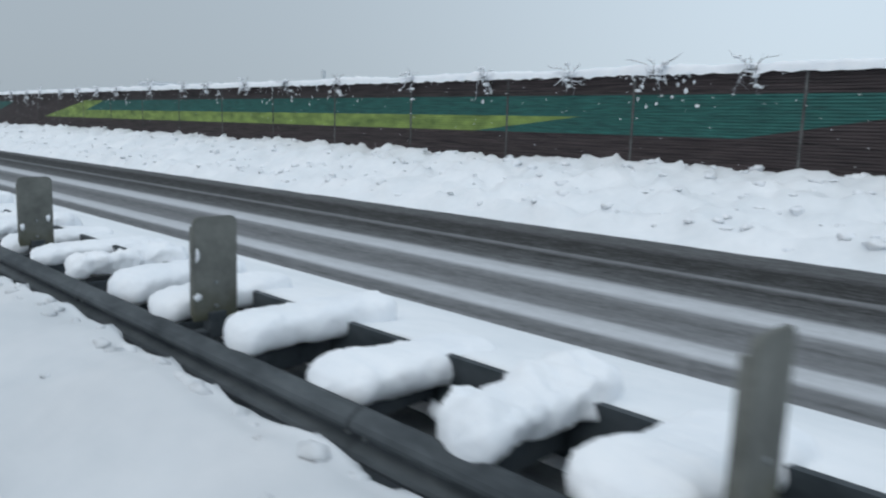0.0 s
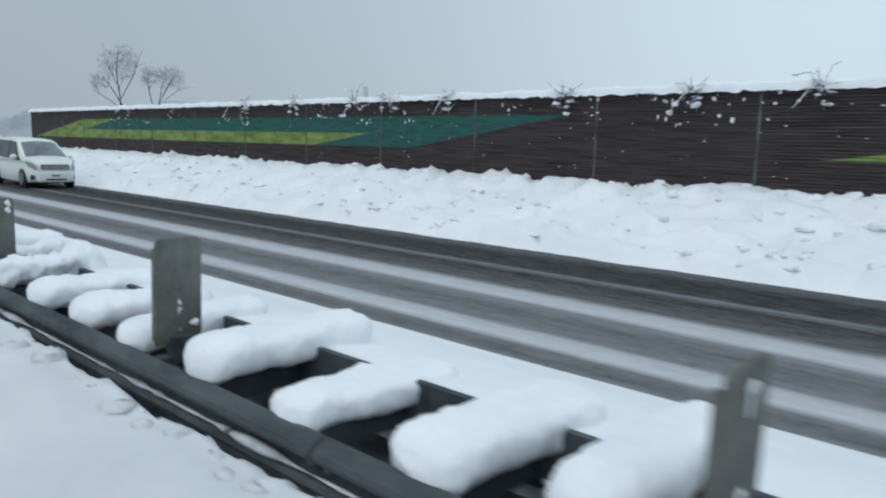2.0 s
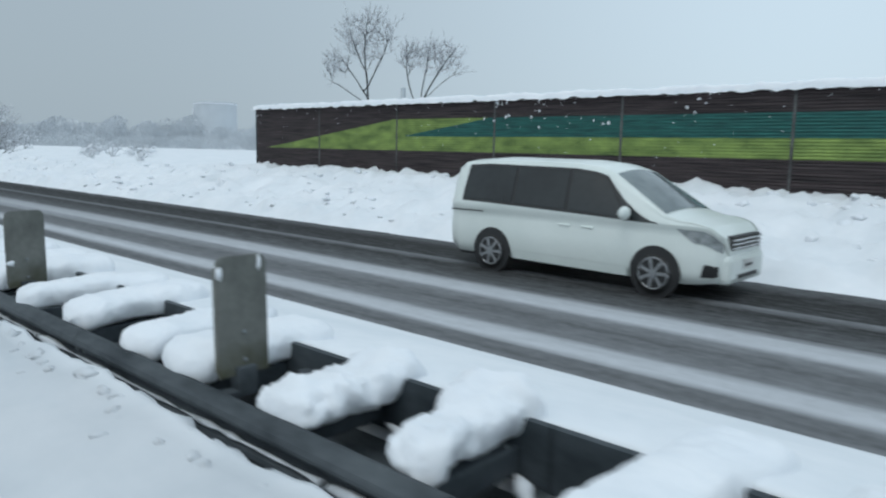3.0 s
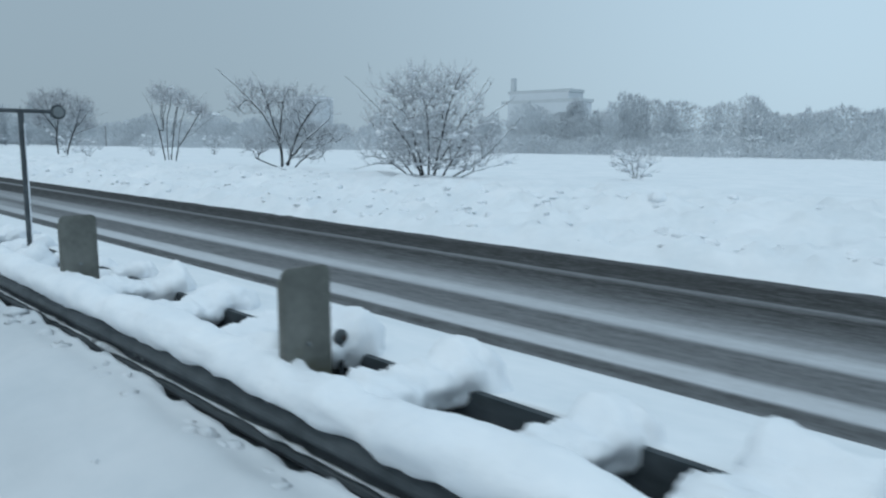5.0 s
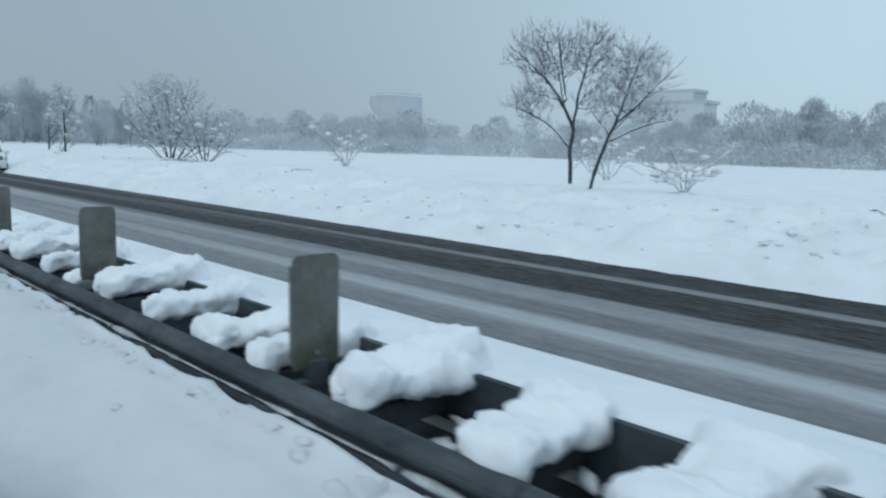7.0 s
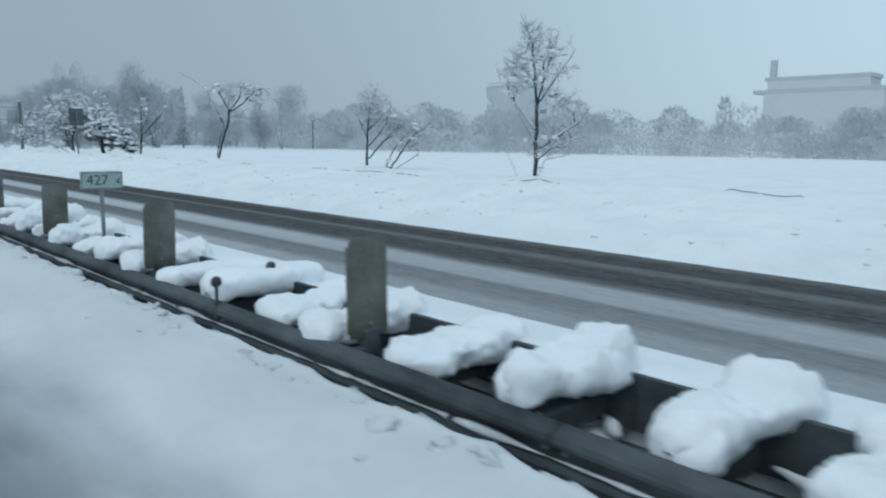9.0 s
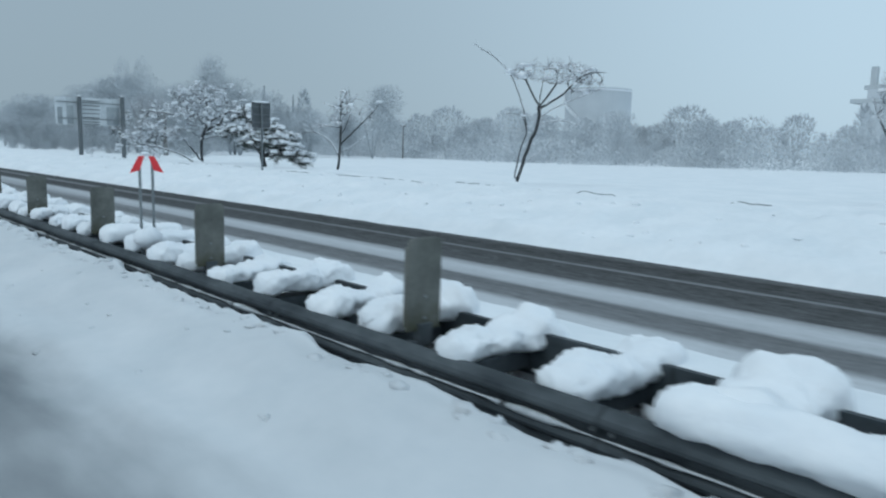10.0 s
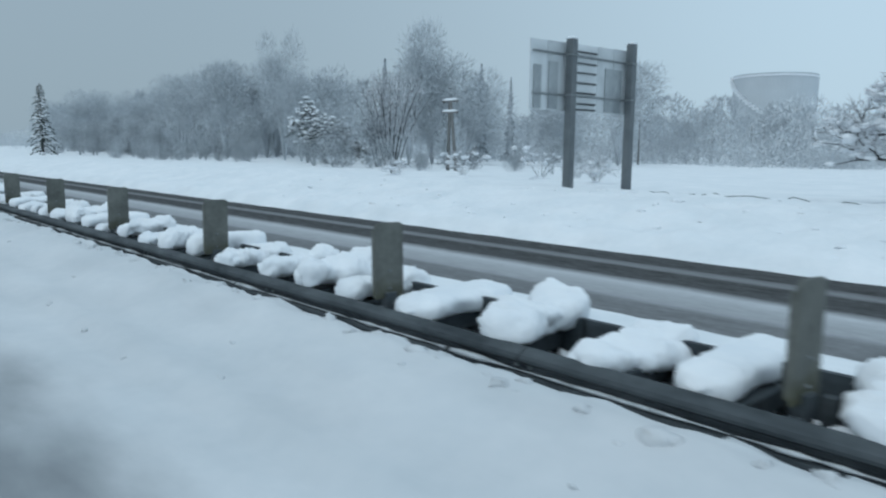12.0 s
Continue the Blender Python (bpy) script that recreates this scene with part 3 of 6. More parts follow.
# ---------------------------------------------------------------- snow loaves on the crossbars
def loaf(seed, head, calm=1.0):
    """A ragged loaf of snow lying across the median, y from the near to the far beam; head: how far it piles up over the far beam."""
    rg = random.Random(seed)
    nu, nv = 52, 36
    v, f = [], []
    wid, top = (rg.uniform(0.225, 0.265), rg.uniform(0.22, 0.27)) if head < 0.2 else (rg.uniform(0.20, 0.25), rg.uniform(0.20, 0.26))
    y0, y1 = -0.20 - rg.uniform(0, 0.06), (0.98 if head < 0.2 else 0.80) + rg.uniform(0, 0.14)
    bend, skew = rg.uniform(-0.05, 0.08), rg.uniform(-0.1, 0.35)
    neck, nick = rg.uniform(0.35, 0.58), rg.uniform(0.0, 0.08) + 0.14 * head
    for i in range(nu + 1):
        u = i / nu
        y = y0 + (y1 - y0) * u
        cap = max(0.0, 1 - abs(2 * u - 1) ** 14) ** 0.5
        swell = 1 + head * 1.2 * math.exp(-((u - 0.82) / 0.13) ** 2) - (nick + head * 0.22) * math.exp(-((u - neck) / 0.13) ** 2)
        w1 = wid * (1 + (0.16 if head < 0.2 else 0.28) * noise.noise(Vector((u * 3.0, seed * 1.3, 0.5))))
        for j in range(nv):
            w = 2 * math.pi * j / nv
            c, s = math.cos(w), math.sin(w)
            x = math.copysign(abs(c) ** 0.62, c) * w1 * (0.6 + 0.4 * cap) * (0.82 + 0.18 * swell)
            z = math.copysign(abs(s) ** 0.72, s) * top * 0.5 * (swell if s > 0 else 1.0)
            x *= max(0.03, cap)
            z *= max(0.03, cap) ** 0.6
            q = Vector((x * 2.6, y * 2.8, z * 2.6)) + Vector((seed * 5.3, seed * 2.9, 0))
            n1 = calm * (noise.noise(q) * 0.085 + noise.noise(q * 2.4) * 0.06) + noise.noise(q * 5.0) * (0.012 if head < 0.2 else 0.030) + noise.noise(q * 11.0) * (0.008 if head < 0.2 else 0.018) + noise.noise(q * 24.0) * (0.005 if head < 0.2 else 0.010)
            d = Vector((c, 0.3 * (2 * u - 1), s)).normalized()
            droop = -0.06 * max(0.0, (0.16 - u) / 0.16) - 0.02 * max(0.0, (u - 0.9) / 0.1)
            v.append((x + d.x * n1 + bend * u + skew * (u - 0.5) * 0.3, y + d.y * n1, 0.425 + top * 0.47 + z + d.z * n1 * (1.0 if s > -0.2 else 0.45) + droop))
    for i in range(nu):
        for j in range(nv):
            a, b = i * nv + j, i * nv + (j + 1) % nv
            f.append((a, b, b + nv, a + nv))
    f.append(tuple(range(nv))[::-1])
    f.append(tuple(nu * nv + j for j in range(nv)))
    me = bpy.data.meshes.new("snow_loaf")
    me.from_pydata(v, [], f)
    me.materials.append(SNOW_LUMP)
    me.polygons.foreach_set("use_smooth", [True] * len(f))
    me.update()
    return me


LOAVES = [loaf(k, 0.0, 0.30) for k in range(10)] + [loaf(20 + k, 0.85, 0.9) for k in range(10)] + [loaf(40 + k, 0.4, 0.8) for k in range(8)]
rnd = random.Random(11)
for px, nxt in zip(PLATES, PLATES[1:] + [PLATES[-1] - 4.0]):
    gap = px - nxt
    for off in ((0.58, 1.68, 2.68, 3.54) if gap > 3.5 else (0.58, gap - 1.36, gap - 0.46)):
        x = nxt + off + rnd.uniform(-0.06, 0.06)
        if x > -108:
            me = LOAVES[rnd.randrange(10)] if rnd.random() < 0.8 else LOAVES[20 + rnd.randrange(8)]
        elif x > -152:
            me = LOAVES[10 + rnd.randrange(18)]
        else:
            me = LOAVES[10 + rnd.randrange(18)] if rnd.random() < 0.8 else LOAVES[rnd.randrange(10)]
        wide = 1.0 + 0.04 * smooth01((-230 - x) / 30)
        ob = new("snow_loaf", me)
        ob.matrix_world = pose(x, 0, rnd.uniform(-0.045, -0.02), 0, 0, rnd.uniform(-7, 7)) @ Matrix.Diagonal((rnd.uniform(0.85, 1.18) * wide, rnd.uniform(0.96, 1.05), rnd.uniform(0.9, 1.15) * (0.5 + 0.5 * wide), 1))
        tagged(ob, "rounded loaf of fresh snow lying on the median crossbar", "snow", "snow loaves on the median")

# small clots of snow fallen between the bars
s = Soup()
for k in range(170):
    x = 8 - k * 1.9 + rnd.uniform(-0.9, 0.9)
    s.blob((x, rnd.choice([rnd.uniform(-0.15, 0.5), 0.44]), rnd.uniform(0.10, 0.14)), rnd.uniform(0.05, 0.2), rnd.uniform(0.05, 0.16), rnd.uniform(0.03, 0.08), k, 7, 4, 0.5)
tagged(new("snow_clots", s.mesh("snow_clots", SNOW_LUMP)), "small clots of fallen snow between the rails", "snow", kind="stuff")


def snow_roll(x0, x1, seed):
    """A continuous roll of snow lying on the near beam."""
    nu, nv = int(abs(x1 - x0) / 0.06), 22
    v, f = [], []
    for i in range(nu + 1):
        x = x0 + (x1 - x0) * i / nu
        end = math.sqrt(max(0.0, 1 - abs(2 * i / nu - 1) ** 24))
        r = (0.150 + 0.035 * nz(x * 0.9, seed) + 0.03 * nz(x * 2.7, seed)) * (end + 0.02)
        for j in range(nv):
            w = 2 * math.pi * j / nv
            n1 = 0.03 * nz(x * 3, math.cos(w) * 1.5 + seed, math.sin(w) * 1.5) + 0.022 * nz(x * 8, math.cos(w) * 3 + seed, math.sin(w) * 3)
            v.append((x, -0.17 + math.cos(w) * (r * 1.15 + n1) + 0.04 * nz(x * 0.5, seed + 3), 0.47 + r * 0.62 + math.sin(w) * (r * 0.95 + n1)))
    for i in range(nu):
        for j in range(nv):
            a, b = i * nv + j, i * nv + (j + 1) % nv
            f.append((a, a + nv, b + nv, b))
    f += [tuple(range(nv)), tuple(nu * nv + j for j in range(nv))[::-1]]
    me = bpy.data.meshes.new("snow_roll")
    me.from_pydata(v, [], f)
    me.materials.append(SNOW_LUMP)
    me.polygons.foreach_set("use_smooth", [True] * len(f))
    me.update()
    return tagged(new("snow_roll", me), "long smooth roll of snow along the guardrail beam", "snow", "snow rolls on the guardrail")


snow_roll(-113.5, -145.3, 2.0)
snow_roll(-146.2, -150.1, 3.0)
snow_roll(-152.0, -155.8, 5.0)
snow_roll(-203.0, -204.8, 7.0)
snow_roll(-196.0, -199.1, 9.0)
snow_roll(-229.6, -232.0, 4.0)
snow_roll(-234.6, -237.7, 6.0)

# ragged crumbs along the lip of the near bank
s = Soup()
for k in range(1700):
    x = 8 - k * 0.195 + rnd.uniform(-0.3, 0.3)
    r = rnd.uniform(0.02, 0.065) * (1.7 if rnd.random() < 0.1 else 1)
    y = -0.60 + rnd.uniform(-0.09, 0.08) - 0.06 * smooth01((-172 - x) / 20)
    s.blob((x, y, max(ground_z(x, y), ground_z(x, -0.69) - 0.07) - 0.01), r * rnd.uniform(0.8, 1.7), r, r * rnd.uniform(0.4, 0.8), k, 8, 5, 0.9)
tagged(new("snow_crumbs", s.mesh("snow_crumbs", SNOW)), "ragged crumbs of snow along the bank's edge", "snow", kind="stuff")
# clods and pits thrown up by the plough on the far bank
s = Soup()
for k in range(2900):
    x = 6 - rnd.random() ** 1.15 * 245
    y = far_edge(x) + 0.5 + rnd.random() ** 1.2 * 4.6
    r = rnd.uniform(0.03, 0.12) * (1.6 if rnd.random() < 0.06 else 1) * (0.55 + 0.45 * smooth01((x + 190) / 60))
    s.blob((x, y, ground_z(x, y) - r * 0.22), r * rnd.uniform(0.9, 1.6), r, r * rnd.uniform(0.4, 0.75), k, 9, 6, 0.9)
for k in range(420):
    x = -225 - rnd.random() * 85
    y = far_edge(x) + 0.8 + rnd.random() * 5
    r = rnd.uniform(0.03, 0.09)
    s.blob((x, y, ground_z(x, y) - r * 0.2), r * rnd.uniform(0.9, 1.8), r, r * rnd.uniform(0.4, 0.7), k, 9, 6, 0.9)
tagged(new("snow_clods", s.mesh("snow_clods", SNOW_LUMP)), "clods of ploughed snow on the far bank", "snow", kind="stuff")

s = Soup()
for k in range(260):
    x = 4 - rnd.random() * 305
    y = -0.75 - rnd.random() * 1.7
    r = rnd.uniform(0.02, 0.045) * (1.5 if rnd.random() < 0.08 else 1)
    s.blob((x, y, ground_z(x, y) - r * 0.25), r * rnd.uniform(0.9, 1.6), r, r * rnd.uniform(0.4, 0.7), k, 8, 5, 0.9)
tagged(new("snow_lumps", s.mesh("snow_lumps", SNOW)), "small lumps of ploughed snow on the near bank", "snow", kind="stuff")


# ---------------------------------------------------------------- painted lath wall on the bank
WALL_Y, WALL_TOP, WALL_X0 = 13.92, 3.355, -93.3
LIME = material("lime_green_paint_worn", (0.10, 0.155, 0.045), (0.31, 0.42, 0.115), 1.1, 0.8, 0.5, 9.0, stretch=(1.4, 1, 4.0))
TEAL = material("teal_paint_worn", (0.012, 0.060, 0.055), (0.032, 0.165, 0.145), 2.0, 0.8, 0.5, 9.0, stretch=(0.9, 1, 12))
WALLPOST = material("weathered_wall_post", (0.030, 0.030, 0.031), (0.15, 0.152, 0.15), 1.6, 0.8, 0.3, 12.0)

# each motif: tip, apex, first teal low, first teal high, lime end low, lime end high, teal end low, teal end high (x along the wall)
MOTIFS = [(-92.7, -85.4, -84.9, -81.4, -64.8, -61.5, -59.8, -53.8), (-47.8, -40.6, -40.4, -37.8, -10.0, -6.0, -2.0, 4.0)]


def cuts(z):
    """Colour changes along the wall at height z: x and the colour index to its right-hand side."""
    out = []
    if 1.84 <= z <= 2.84:
        for tip, apex, t0, t1, l0, l1, e0, e1 in MOTIFS:
            u = (z - 1.84) / 1.0
            xl, xe = tip + (apex - tip) * u, e0 + (e1 - e0) * u
            if z <= 2.32:
                xm = l0 + (l1 - l0) * (z - 1.84) / 0.48
            else:
                xm = t0 + (t1 - t0) * (z - 2.32) / 0.52
            out += [(xl, 1), (xm, 2), (xe, 0)]
    return out


def lath_bay(x0, x1):
    """One bay of ribbed lath boards, painted by the mural's outline."""
    v, f, mi = [], [], []
    rows = 34
    hz = (WALL_TOP - 0.95) / rows
    for k in range(rows):
        z0 = 0.95 + hz * k
        zs = [z0, z0 + hz * 0.16, z0 + hz * 0.22, z0 + hz * 0.84, z0 + hz]
        jog = 0.010 * nz(x0 * 1.7, k * 2.3)
        ys = [0.0, 0.0, -0.024 + jog, -0.024 + jog, 0.0]
        for (za, ya), (zb, yb) in zip(zip(zs, ys), zip(zs[1:], ys[1:])):
            zm = (za + zb) / 2
            ca, cb = cuts(zm - 1e-4 if zm > 2.32 and za < 2.32 else zm), cuts(zm)
            lim = [(x0, x0, 0)]
            start = 0
            for (xm, ci) in cb:
                if xm <= x0:
                    start = ci
            lim[0] = (x0, x0, start)
            for (xm, ci) in cb:
                if x0 < xm < x1:
                    # slant of this edge across the strip
                    za2, zb2 = cuts(max(1.8401, min(2.8399, za))), cuts(max(1.8401, min(2.8399, zb)))
                    idx = [q[0] for q in cb].index(xm)
                    xa, xb = za2[idx][0], zb2[idx][0]
                    if abs(xa - xb) > 3:
                        xa = xb = xm
                    lim.append((min(max(xa, x0), x1), min(max(xb, x0), x1), ci))
            lim.append((x1, x1, 0))
            for (xa0, xb0, ci), (xa1, xb1, _) in zip(lim, lim[1:]):
                n = len(v)
                v += [(xa0, ya, za), (xa1, ya, za), (xb1, yb, zb), (xb0, yb, zb)]
                f.append((n, n + 1, n + 2, n + 3))
                mi.append(ci)
    n = len(v)
    v += [(x0, 0.05, 0.95), (x1, 0.05, 0.95), (x1, 0.05, WALL_TOP), (x0, 0.05, WALL_TOP), (x0, 0, WALL_TOP), (x1, 0, WALL_TOP)]
    f += [(n + 1, n, n + 3, n + 2), (n + 4, n + 5, n + 2, n + 3)]
    mi += [0, 0]
    me = bpy.data.meshes.new("lath_panel")
    me.from_pydata(v, [], f)
    for m in (WALLBROWN, LIME, TEAL):
        me.materials.append(m)
    me.polygons.foreach_set("material_index", mi)
    me.update()
    return me


wall = thing("wall_north", pose(0, WALL_Y, 0), "dark brown lath noise wall painted with lime and teal arrows", "wall", kind="structure")
bay_x = [WALL_X0 + 4.033 * k for k in range(34)]
for xa, xb in zip(bay_x, bay_x[1:]):
    child("lath_panel", lath_bay(xa, xb), wall)
for k, x in enumerate(bay_x):
    bm = bmesh.new()
    box(bm, x - 0.033, x + 0.033, -0.032, 0.06, 0.5, WALL_TOP + 0.015, 0.01)
    part("wall_post", bm, WALLPOST if k else STEEL, wall)

# snow cap along the wall's top
nu, nv = 1100, 8
v, f = [], []
for i in range(nu + 1):
    x = WALL_X0 - 0.05 + 133.2 * i / nu
    h = 0.13 + 0.07 * smooth01((x + 62) / 20) * (0.6 + nz(x * 0.35, 31)) + 0.07 * nz(x * 1.0, 33) + 0.04 * nz(x * 4, 35)
    for j in range(nv):
        w = math.pi * j / (nv - 1)
        v.append((x, WALL_Y - 0.01 + math.cos(w) * (0.15 + 0.03 * nz(x * 2, j)), WALL_TOP + 0.012 + math.sin(w) * max(0.05, h) - (0.06 + 0.06 * nz(x * 3, 40) + 0.05 * nz(x * 9, 42) if j in (0, nv - 1) else 0)))
for i in range(nu):
    for j in range(nv - 1):
        a = i * nv + j
        f.append((a, a + 1, a + nv + 1, a + nv))
me = bpy.data.meshes.new("snow_cap")
me.from_pydata(v, [], f)
me.materials.append(SNOW_LUMP)
me.polygons.foreach_set("use_smooth", [True] * len(f))
tagged(new("snow_cap", me), "ridge of fresh snow capping the lath wall", "snow", kind="stuff")


# flecks of snow caught on the laths, thickest below the climbing shrubs
rnd = random.Random(23)
s = Soup()
for k in range(620):
    x = WALL_X0 + rnd.random() * 98
    z = 1.0 + (WALL_TOP - 1.05) * (1 - rnd.random() ** 2.6)
    ln = rnd.uniform(0.010, 0.034)
    s.blob((x, WALL_Y - 0.026, z), ln, 0.010, rnd.uniform(0.005, 0.014), k, 6, 4, 0.7)
for k in range(36):
    x0 = 4.5 - rnd.random() ** 1.2 * 90
    for q in range(rnd.randrange(3, 12)):
        z = WALL_TOP - 0.04 - rnd.random() ** 1.5 * 0.75
        r = rnd.uniform(0.014, 0.036)
        s.blob((x0 + rnd.gauss(0, 0.22), WALL_Y - 0.035, z), r * rnd.uniform(0.8, 1.6), 0.022, r * rnd.uniform(0.7, 1.8), k + q * 7, 7, 5, 0.9)
tagged(new("snow_flecks", s.mesh("snow_flecks", SNOW_LUMP)), "flecks of snow caught on the lath wall", "snow", kind="stuff")


# ---------------------------------------------------------------- bare winter trees with snow on their limbs
TWIG = material("thin_rimed_twigs", (0.22, 0.23, 0.25), (0.66, 0.68, 0.72), 3.0, 0.9, 0.3, 30.0, spec=0.1)
ALONG, ACROSS = Vector((0.69, 0.72, 0)), Vector((-0.72, 0.69, 0))


def limb_tree(x, y, z, limbs, crown, count, seed, label, thick=1.0, snowy=0.8, twigs=3, twig_len=0.35, up=0.35, clumps=0, clump=1.0, name="bare_tree", group="bare trees along the verge", mound=True, hang=0.0, rise=0.7, bark=None):
    """limbs: lines of (across, up) from the base; crown: round regions (across, up, half-width, half-height) that fine branches grow out to fill."""
    rg = random.Random(seed)
    P, D, parent, chains = [], [], [], []
    pa, da = np.zeros((16000, 3)), np.zeros((16000, 3))

    def add(p, par):
        P.append(p)
        parent.append(par)
        D.append((p - P[par]).normalized() if par >= 0 and (p - P[par]).length > 1e-6 else Vector((0, 0, 1)))
        pa[len(P) - 1], da[len(P) - 1] = P[-1], D[-1]
        return len(P) - 1

    def spread(line):
        """A rounded, slightly wandering line through the given points, running off in depth too."""
        out, sl = [], rg.uniform(-0.55, 0.55)
        u0 = line[0][0]
        n = len(line)
        for i in range(n - 1):
            a, b = line[i], line[i + 1]
            pa, pb = line[max(i - 1, 0)], line[min(i + 2, n - 1)]
            m = max(2, int(math.hypot(b[0] - a[0], b[1] - a[1]) / 0.22))
            for k in range(m + (1 if i == n - 2 else 0)):
                t = k / m
                q = [0.5 * (2 * a[c] + (b[c] - pa[c]) * t + (2 * pa[c] - 5 * a[c] + 4 * b[c] - pb[c]) * t * t + (3 * a[c] - pa[c] - 3 * b[c] + pb[c]) * t ** 3) for c in (0, 1)]
                dv = sl * abs(q[0] - u0) + 0.12 * sl * q[1]
                out.append(ALONG * (q[0] + rg.gauss(0, 0.012)) + ACROSS * dv + Vector((0, 0, q[1] + rg.gauss(0, 0.012))))
        return out

    tips_of = []
    for line in limbs:
        pts = spread(line)
        near = -1
        if P:
            best = min(range(len(P)), key=lambda k: (P[k] - pts[0]).length)
            if (P[best] - pts[0]).length < 0.35:
                near = best
        ids = [add(pts[0], near)]
        for p in pts[1:]:
            ids.append(add(p, ids[-1]))
        chains.append(([near] if near >= 0 else []) + ids)
    # places for the fine branches to reach
    goals = []
    total = sum(c[2] * c[3] for c in crown)
    for cu, cz, ru, rz in crown:
        for k in range(int(count * ru * rz / total)):
            while True:
                d = Vector((rg.uniform(-1, 1), rg.uniform(-1, 1), rg.uniform(-1, 1)))
                if 0.15 < d.length < 1:
                    break
            d *= 0.86 + 0.5 * noise.noise(d.normalized() * 2.3 + Vector((seed, 0, 0)))
            q = ALONG * (cu + d.x * ru) + ACROSS * (d.y * ru * 0.75) + Vector((0, 0, cz + d.z * rz))
            if q.z > 0.08 or hang:
                goals.append(q)
    base = np.array([tuple(p) for p in P])
    goals.sort(key=lambda q: float(np.min(np.sum((base - np.array(tuple(q))) ** 2, axis=1))))
    for q in goals:
        dv = np.array(tuple(q)) - pa[:len(P)]
        dist = np.sqrt(np.sum(dv * dv, axis=1)) + 1e-6
        cosang = np.sum(dv * da[:len(P)], axis=1) / dist
        cost = dist * (1.55 - 0.55 * cosang) + rise * np.maximum(0, 0.62 * dist - dv[:, 2])
        k = int(np.argmin(cost))
        gap = float(dist[k])
        if gap < 0.07:
            continue
        c = P[k].lerp(q, 0.5) + (D[k] * gap * 0.5 - (q - P[k]) * 0.5) * 0.45
        n = max(2, min(6, int(gap / 0.16)))
        ids = [k]
        for i in range(1, n + 1):
            t = i / n
            p = P[k] * (1 - t) ** 2 + c * 2 * t * (1 - t) + q * t * t
            ids.append(add(p + Vector((rg.gauss(0, 0.016), rg.gauss(0, 0.016), rg.gauss(0, 0.016))), ids[-1]))
        chains.append(ids)
    # thickness from how many tips each point carries
    load = [1.0] * len(P)
    for i in range(len(P) - 1, -1, -1):
        if parent[i] >= 0:
            load[parent[i]] += load[i] * 0.55 if load[i] < 1.5 else load[i] - 0.45
    R = [0.0062 * thick * min(v, 900) ** 0.40 for v in load]
    wood, twig, snow = Soup(), Soup(), Soup()
    for c in chains:
        pts = [P[i] for i in c]
        rad = [R[i] for i in c]
        if len(c) > 1 and rad[0] > rad[1] * 1.3:
            rad[0] = rad[1] * 1.15
        rad[-1] = min(rad[-1], 0.006 * thick)
        big = rad[min(1, len(rad) - 1)] > 0.0115
        (wood if big else twig).tube(pts, rad, 6 if big else 4)
        flat = abs((pts[-1] - pts[0]).normalized().z)
        if flat < 0.86 and rg.random() < snowy * (1.2 - 0.7 * flat):
            a = rg.randrange(0, max(1, len(c) // 3))
            b = len(c) - rg.randrange(0, max(1, len(c) // 4))
            if b - a >= 2:
                sr = [max(0.009, rad[k] * 0.62 + (0.010 if big else 0.006) * rg.uniform(0.4, 1.7) * (0.4 + snowy)) for k in range(a, b)]
                sr[0] *= 0.45
                sr[-1] *= 0.45
                snow.tube(pts[a:b], sr, 5, rad[(a + b) // 2] * 0.85 + 0.007, 0.85)
        if rad[min(1, len(rad) - 1)] < 0.03:
            for i in range(1, len(c)):
                for q in range(twigs if i == len(c) - 1 else max(1, twigs - 2)):
                    d = (D[c[i]] + P[c[i]].normalized() * rise * 0.7 + Vector((rg.gauss(0, 0.42), rg.gauss(0, 0.42), rg.gauss(0.1, 0.36) - hang))).normalized()
                    ln = twig_len * rg.uniform(0.5, 1.25)
                    m1 = P[c[i]] + d * ln * 0.5 + Vector((rg.gauss(0, 0.02), rg.gauss(0, 0.02), rg.gauss(0.01, 0.02)))
                    twig.tube([P[c[i]], m1, m1 + (d + Vector((0, 0, 0.2))).normalized() * ln * 0.5], [0.0065, 0.0055, 0.003], 3)
                    if rg.random() < snowy * snowy * 0.65:
                        snow.tube([P[c[i]], m1], [0.006, 0.012 * rg.uniform(0.5, 1.4)], 4, 0.009, 0.8)
    for k in range(clumps):
        i = rg.randrange(len(P))
        if R[i] < 0.03:
            r = rg.uniform(0.05, 0.16) * clump
            snow.blob((P[i].x, P[i].y, P[i].z + r * 0.15), r * rg.uniform(1.0, 1.7), r * rg.uniform(1, 1.5), r * rg.uniform(0.4, 0.7), k + seed, 8, 5, 0.9)
    t = thing(name, pose(x, y, z), label, "tree" if name == "bare_tree" else "shrub", group)
    child("trunk", wood.mesh("trunk", BARK), t, "dark wet bark")
    child("crown", twig.mesh("crown", bark or TWIG), t, "fine bare twigs")
    tagged(child("branch_snow", snow.mesh("branch_snow", SNOW_LUMP), t, "snow lying on the branches"), kind="stuff")
    if mound:
        s = Soup()
        s.blob((0, -0.1, ground_z(x, y) - z - 0.06), 0.6, 0.55, 0.16, seed, 12, 6, 0.4)
        child("snow_mound", s.mesh("snow_mound", SNOW_LUMP), t, "mound of snow round the base")
    return t


